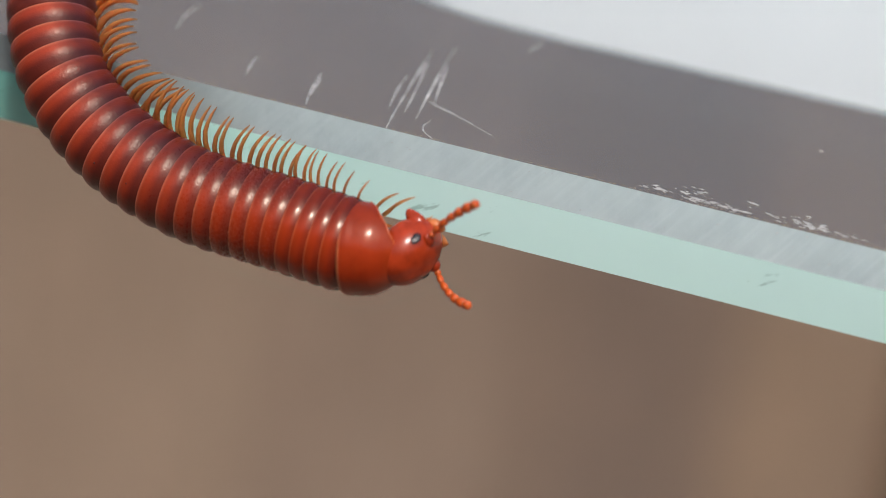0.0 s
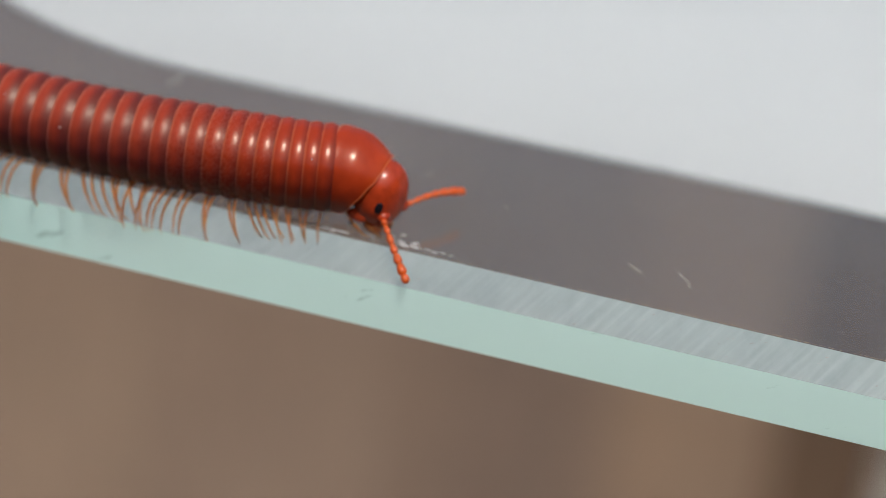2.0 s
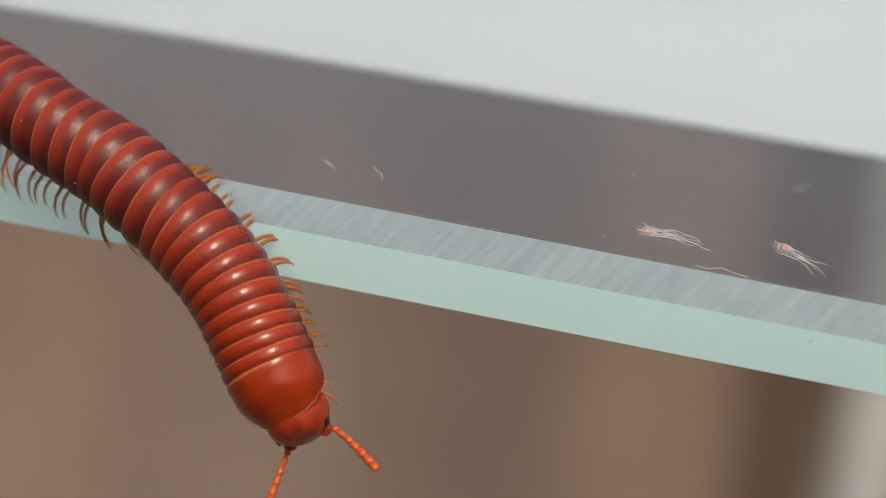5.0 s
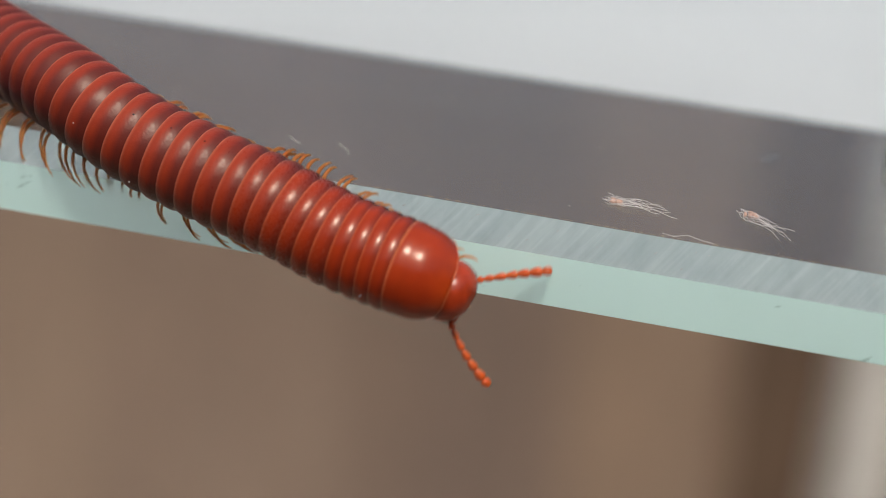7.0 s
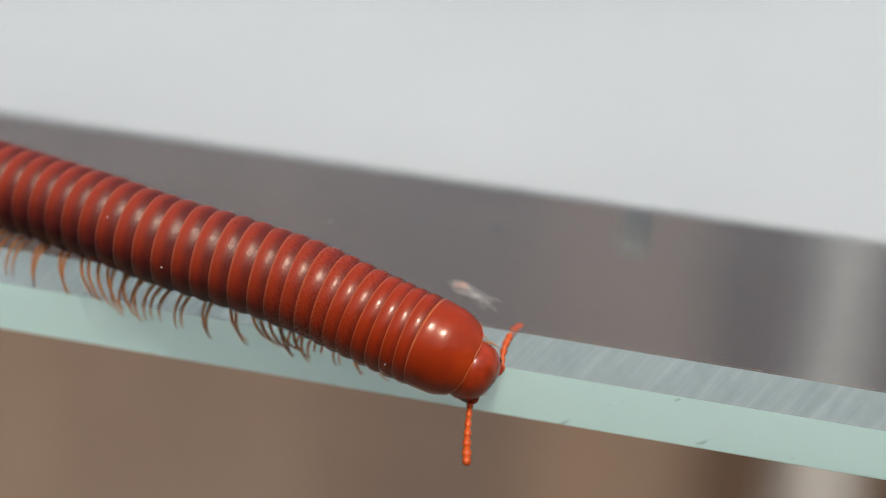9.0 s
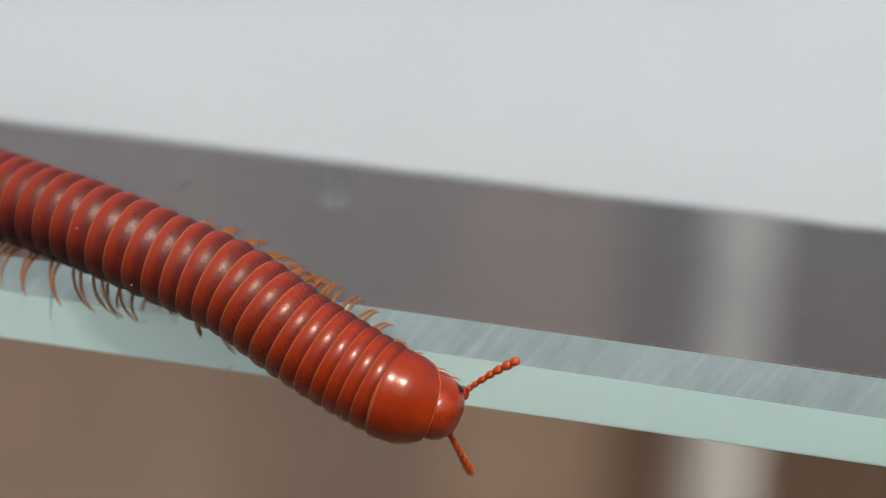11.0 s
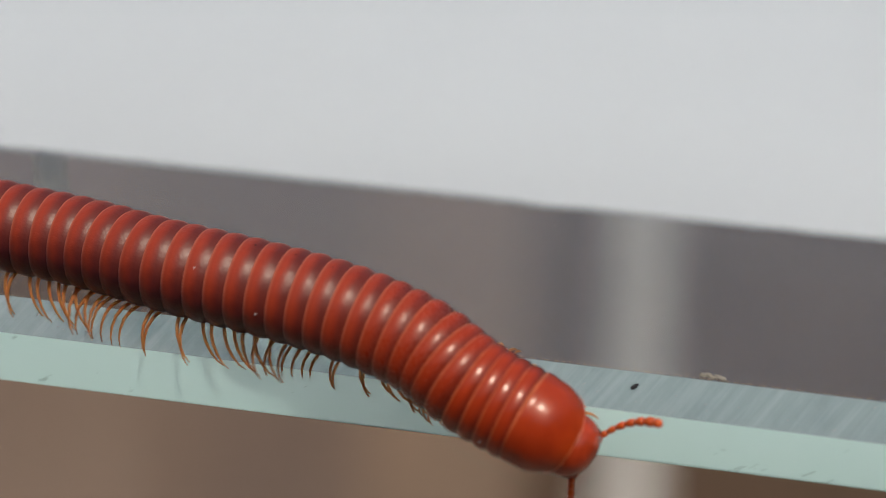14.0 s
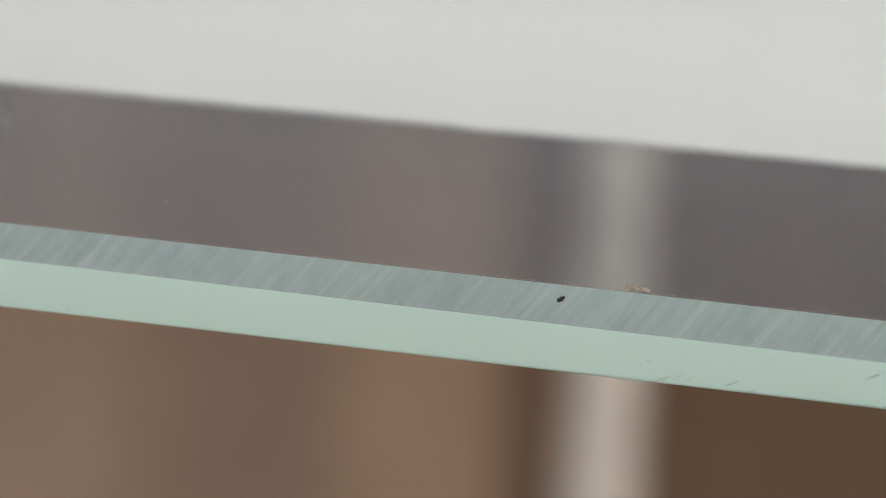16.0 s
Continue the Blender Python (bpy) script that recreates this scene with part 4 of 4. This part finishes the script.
    walk(millipede, [(t, Matrix.Translation(r * MM)) for t, r in zip(times, roots)] + [(t, Matrix.Translation((last - Vector((0, 0.06 * d, d))) * MM)) for t, d in FALL])
    PITCH = [0.0]
    for i in range(1, RINGS):
        PITCH.append(PITCH[-1] + (0.78 if i < 4 else 0.86 if i < 7 else 0.97 if i < 11 else 1.07 if i < 15 else 1.13))
    keyed = [(head, 1.05, 0.8), (collum, 2.95, 1.2)] + [(ring, FIRST + PITCH[i] + 0.32, 0.5) for i, ring in enumerate(rings)]
    for ob, dist, half in keyed:
        rows = [(t, body_pose(line, dist, half, r, roll) @ nod(t) if ob is head else body_pose(line, dist, half, r, roll)) for (t, line, roll), r in zip(CRAWL, roots)]
        walk(ob, rows + [(16.0, rows[-1][1])])

    # legs swing in waves that run along the body
    for ob, i, dx, s in legs:
        if i > 30:
            continue
        rows = []
        for k in range(101):
            t = 0.16 * k
            ph = 2 * math.pi * ((i + dx) / 9.0 + 1.05 * t) + (0.9 if s < 0 else 0)
            swing = (23 if s < 0 else 12) * math.sin(ph) - (16 if i < 3 else 6 if i < 6 else 0)
            lift = 7 * max(0.0, math.cos(ph))
            if s > 0:
                # folded to stay hidden from the camera, spread where the body hangs over the edge
                lift -= float(np.interp(t, (0.3, 1.1, 15.2, 15.5), (0, 19, 19, 12)))
            rows.append((t, pose(dx * MM, s * 0.62 * MM, -1.98 * MM, s * lift, 0.7 * swing, s * swing)))
        walk(ob, rows)

    # antennae feel about: seconds, turn, rise, bend and twist in degrees
    heads = {t: body_pose(line, 1.05, 0.8, r, roll) @ nod(t) for (t, line, roll), r in zip(CRAWL, roots)}
    for s in (1, -1):
        chains = [(t, antenna_chain(heads[t], s, *feel)) for t, *feel in FEELING[s]]
        chains.append((16.0, chains[-1][1]))
        for k, bead in enumerate(antennae[s]):
            walk(bead, [(t, c[k]) for t, c in chains])

    # the fly comes down, sits, and leaves
    walk(fly, [(0.0, pose(0.110, 0.160, 0.090, 0, 10, -150)), (1.9, pose(0.060, 0.070, 0.030, 0, 10, -150)), (2.1, pose(0.0338, 0.0280, 0.003, 0, 0, -140)), (2.2, pose(0.0322, 0.0227, 0.0025, 0, 0, -140)),
               (2.3, pose(0.0305, 0.0065, 0.0012, 0, 0, 100)), (2.4, pose(0.0323, 0.0026, 0.0006, 0, 0, 95)), (2.5, pose(0.0336, -0.0005, -0.0002, 25, 0, 95)), (2.6, pose(0.0332, -0.0006, -0.0003, 25, 0, 80)),
               (2.7, pose(0.0342, 0.0009, 0.0012, 0, 0, 20)), (2.8, pose(0.0397, 0.0049, 0.0030, 0, 0, 10)), (2.9, pose(0.0520, 0.0080, 0.0060, 0, 0, 5)), (3.4, pose(0.120, 0.030, 0.050, 0, -10, 0)),
               (16.0, pose(0.9, 0.3, 0.6, 0, -10, 0))])


motions()
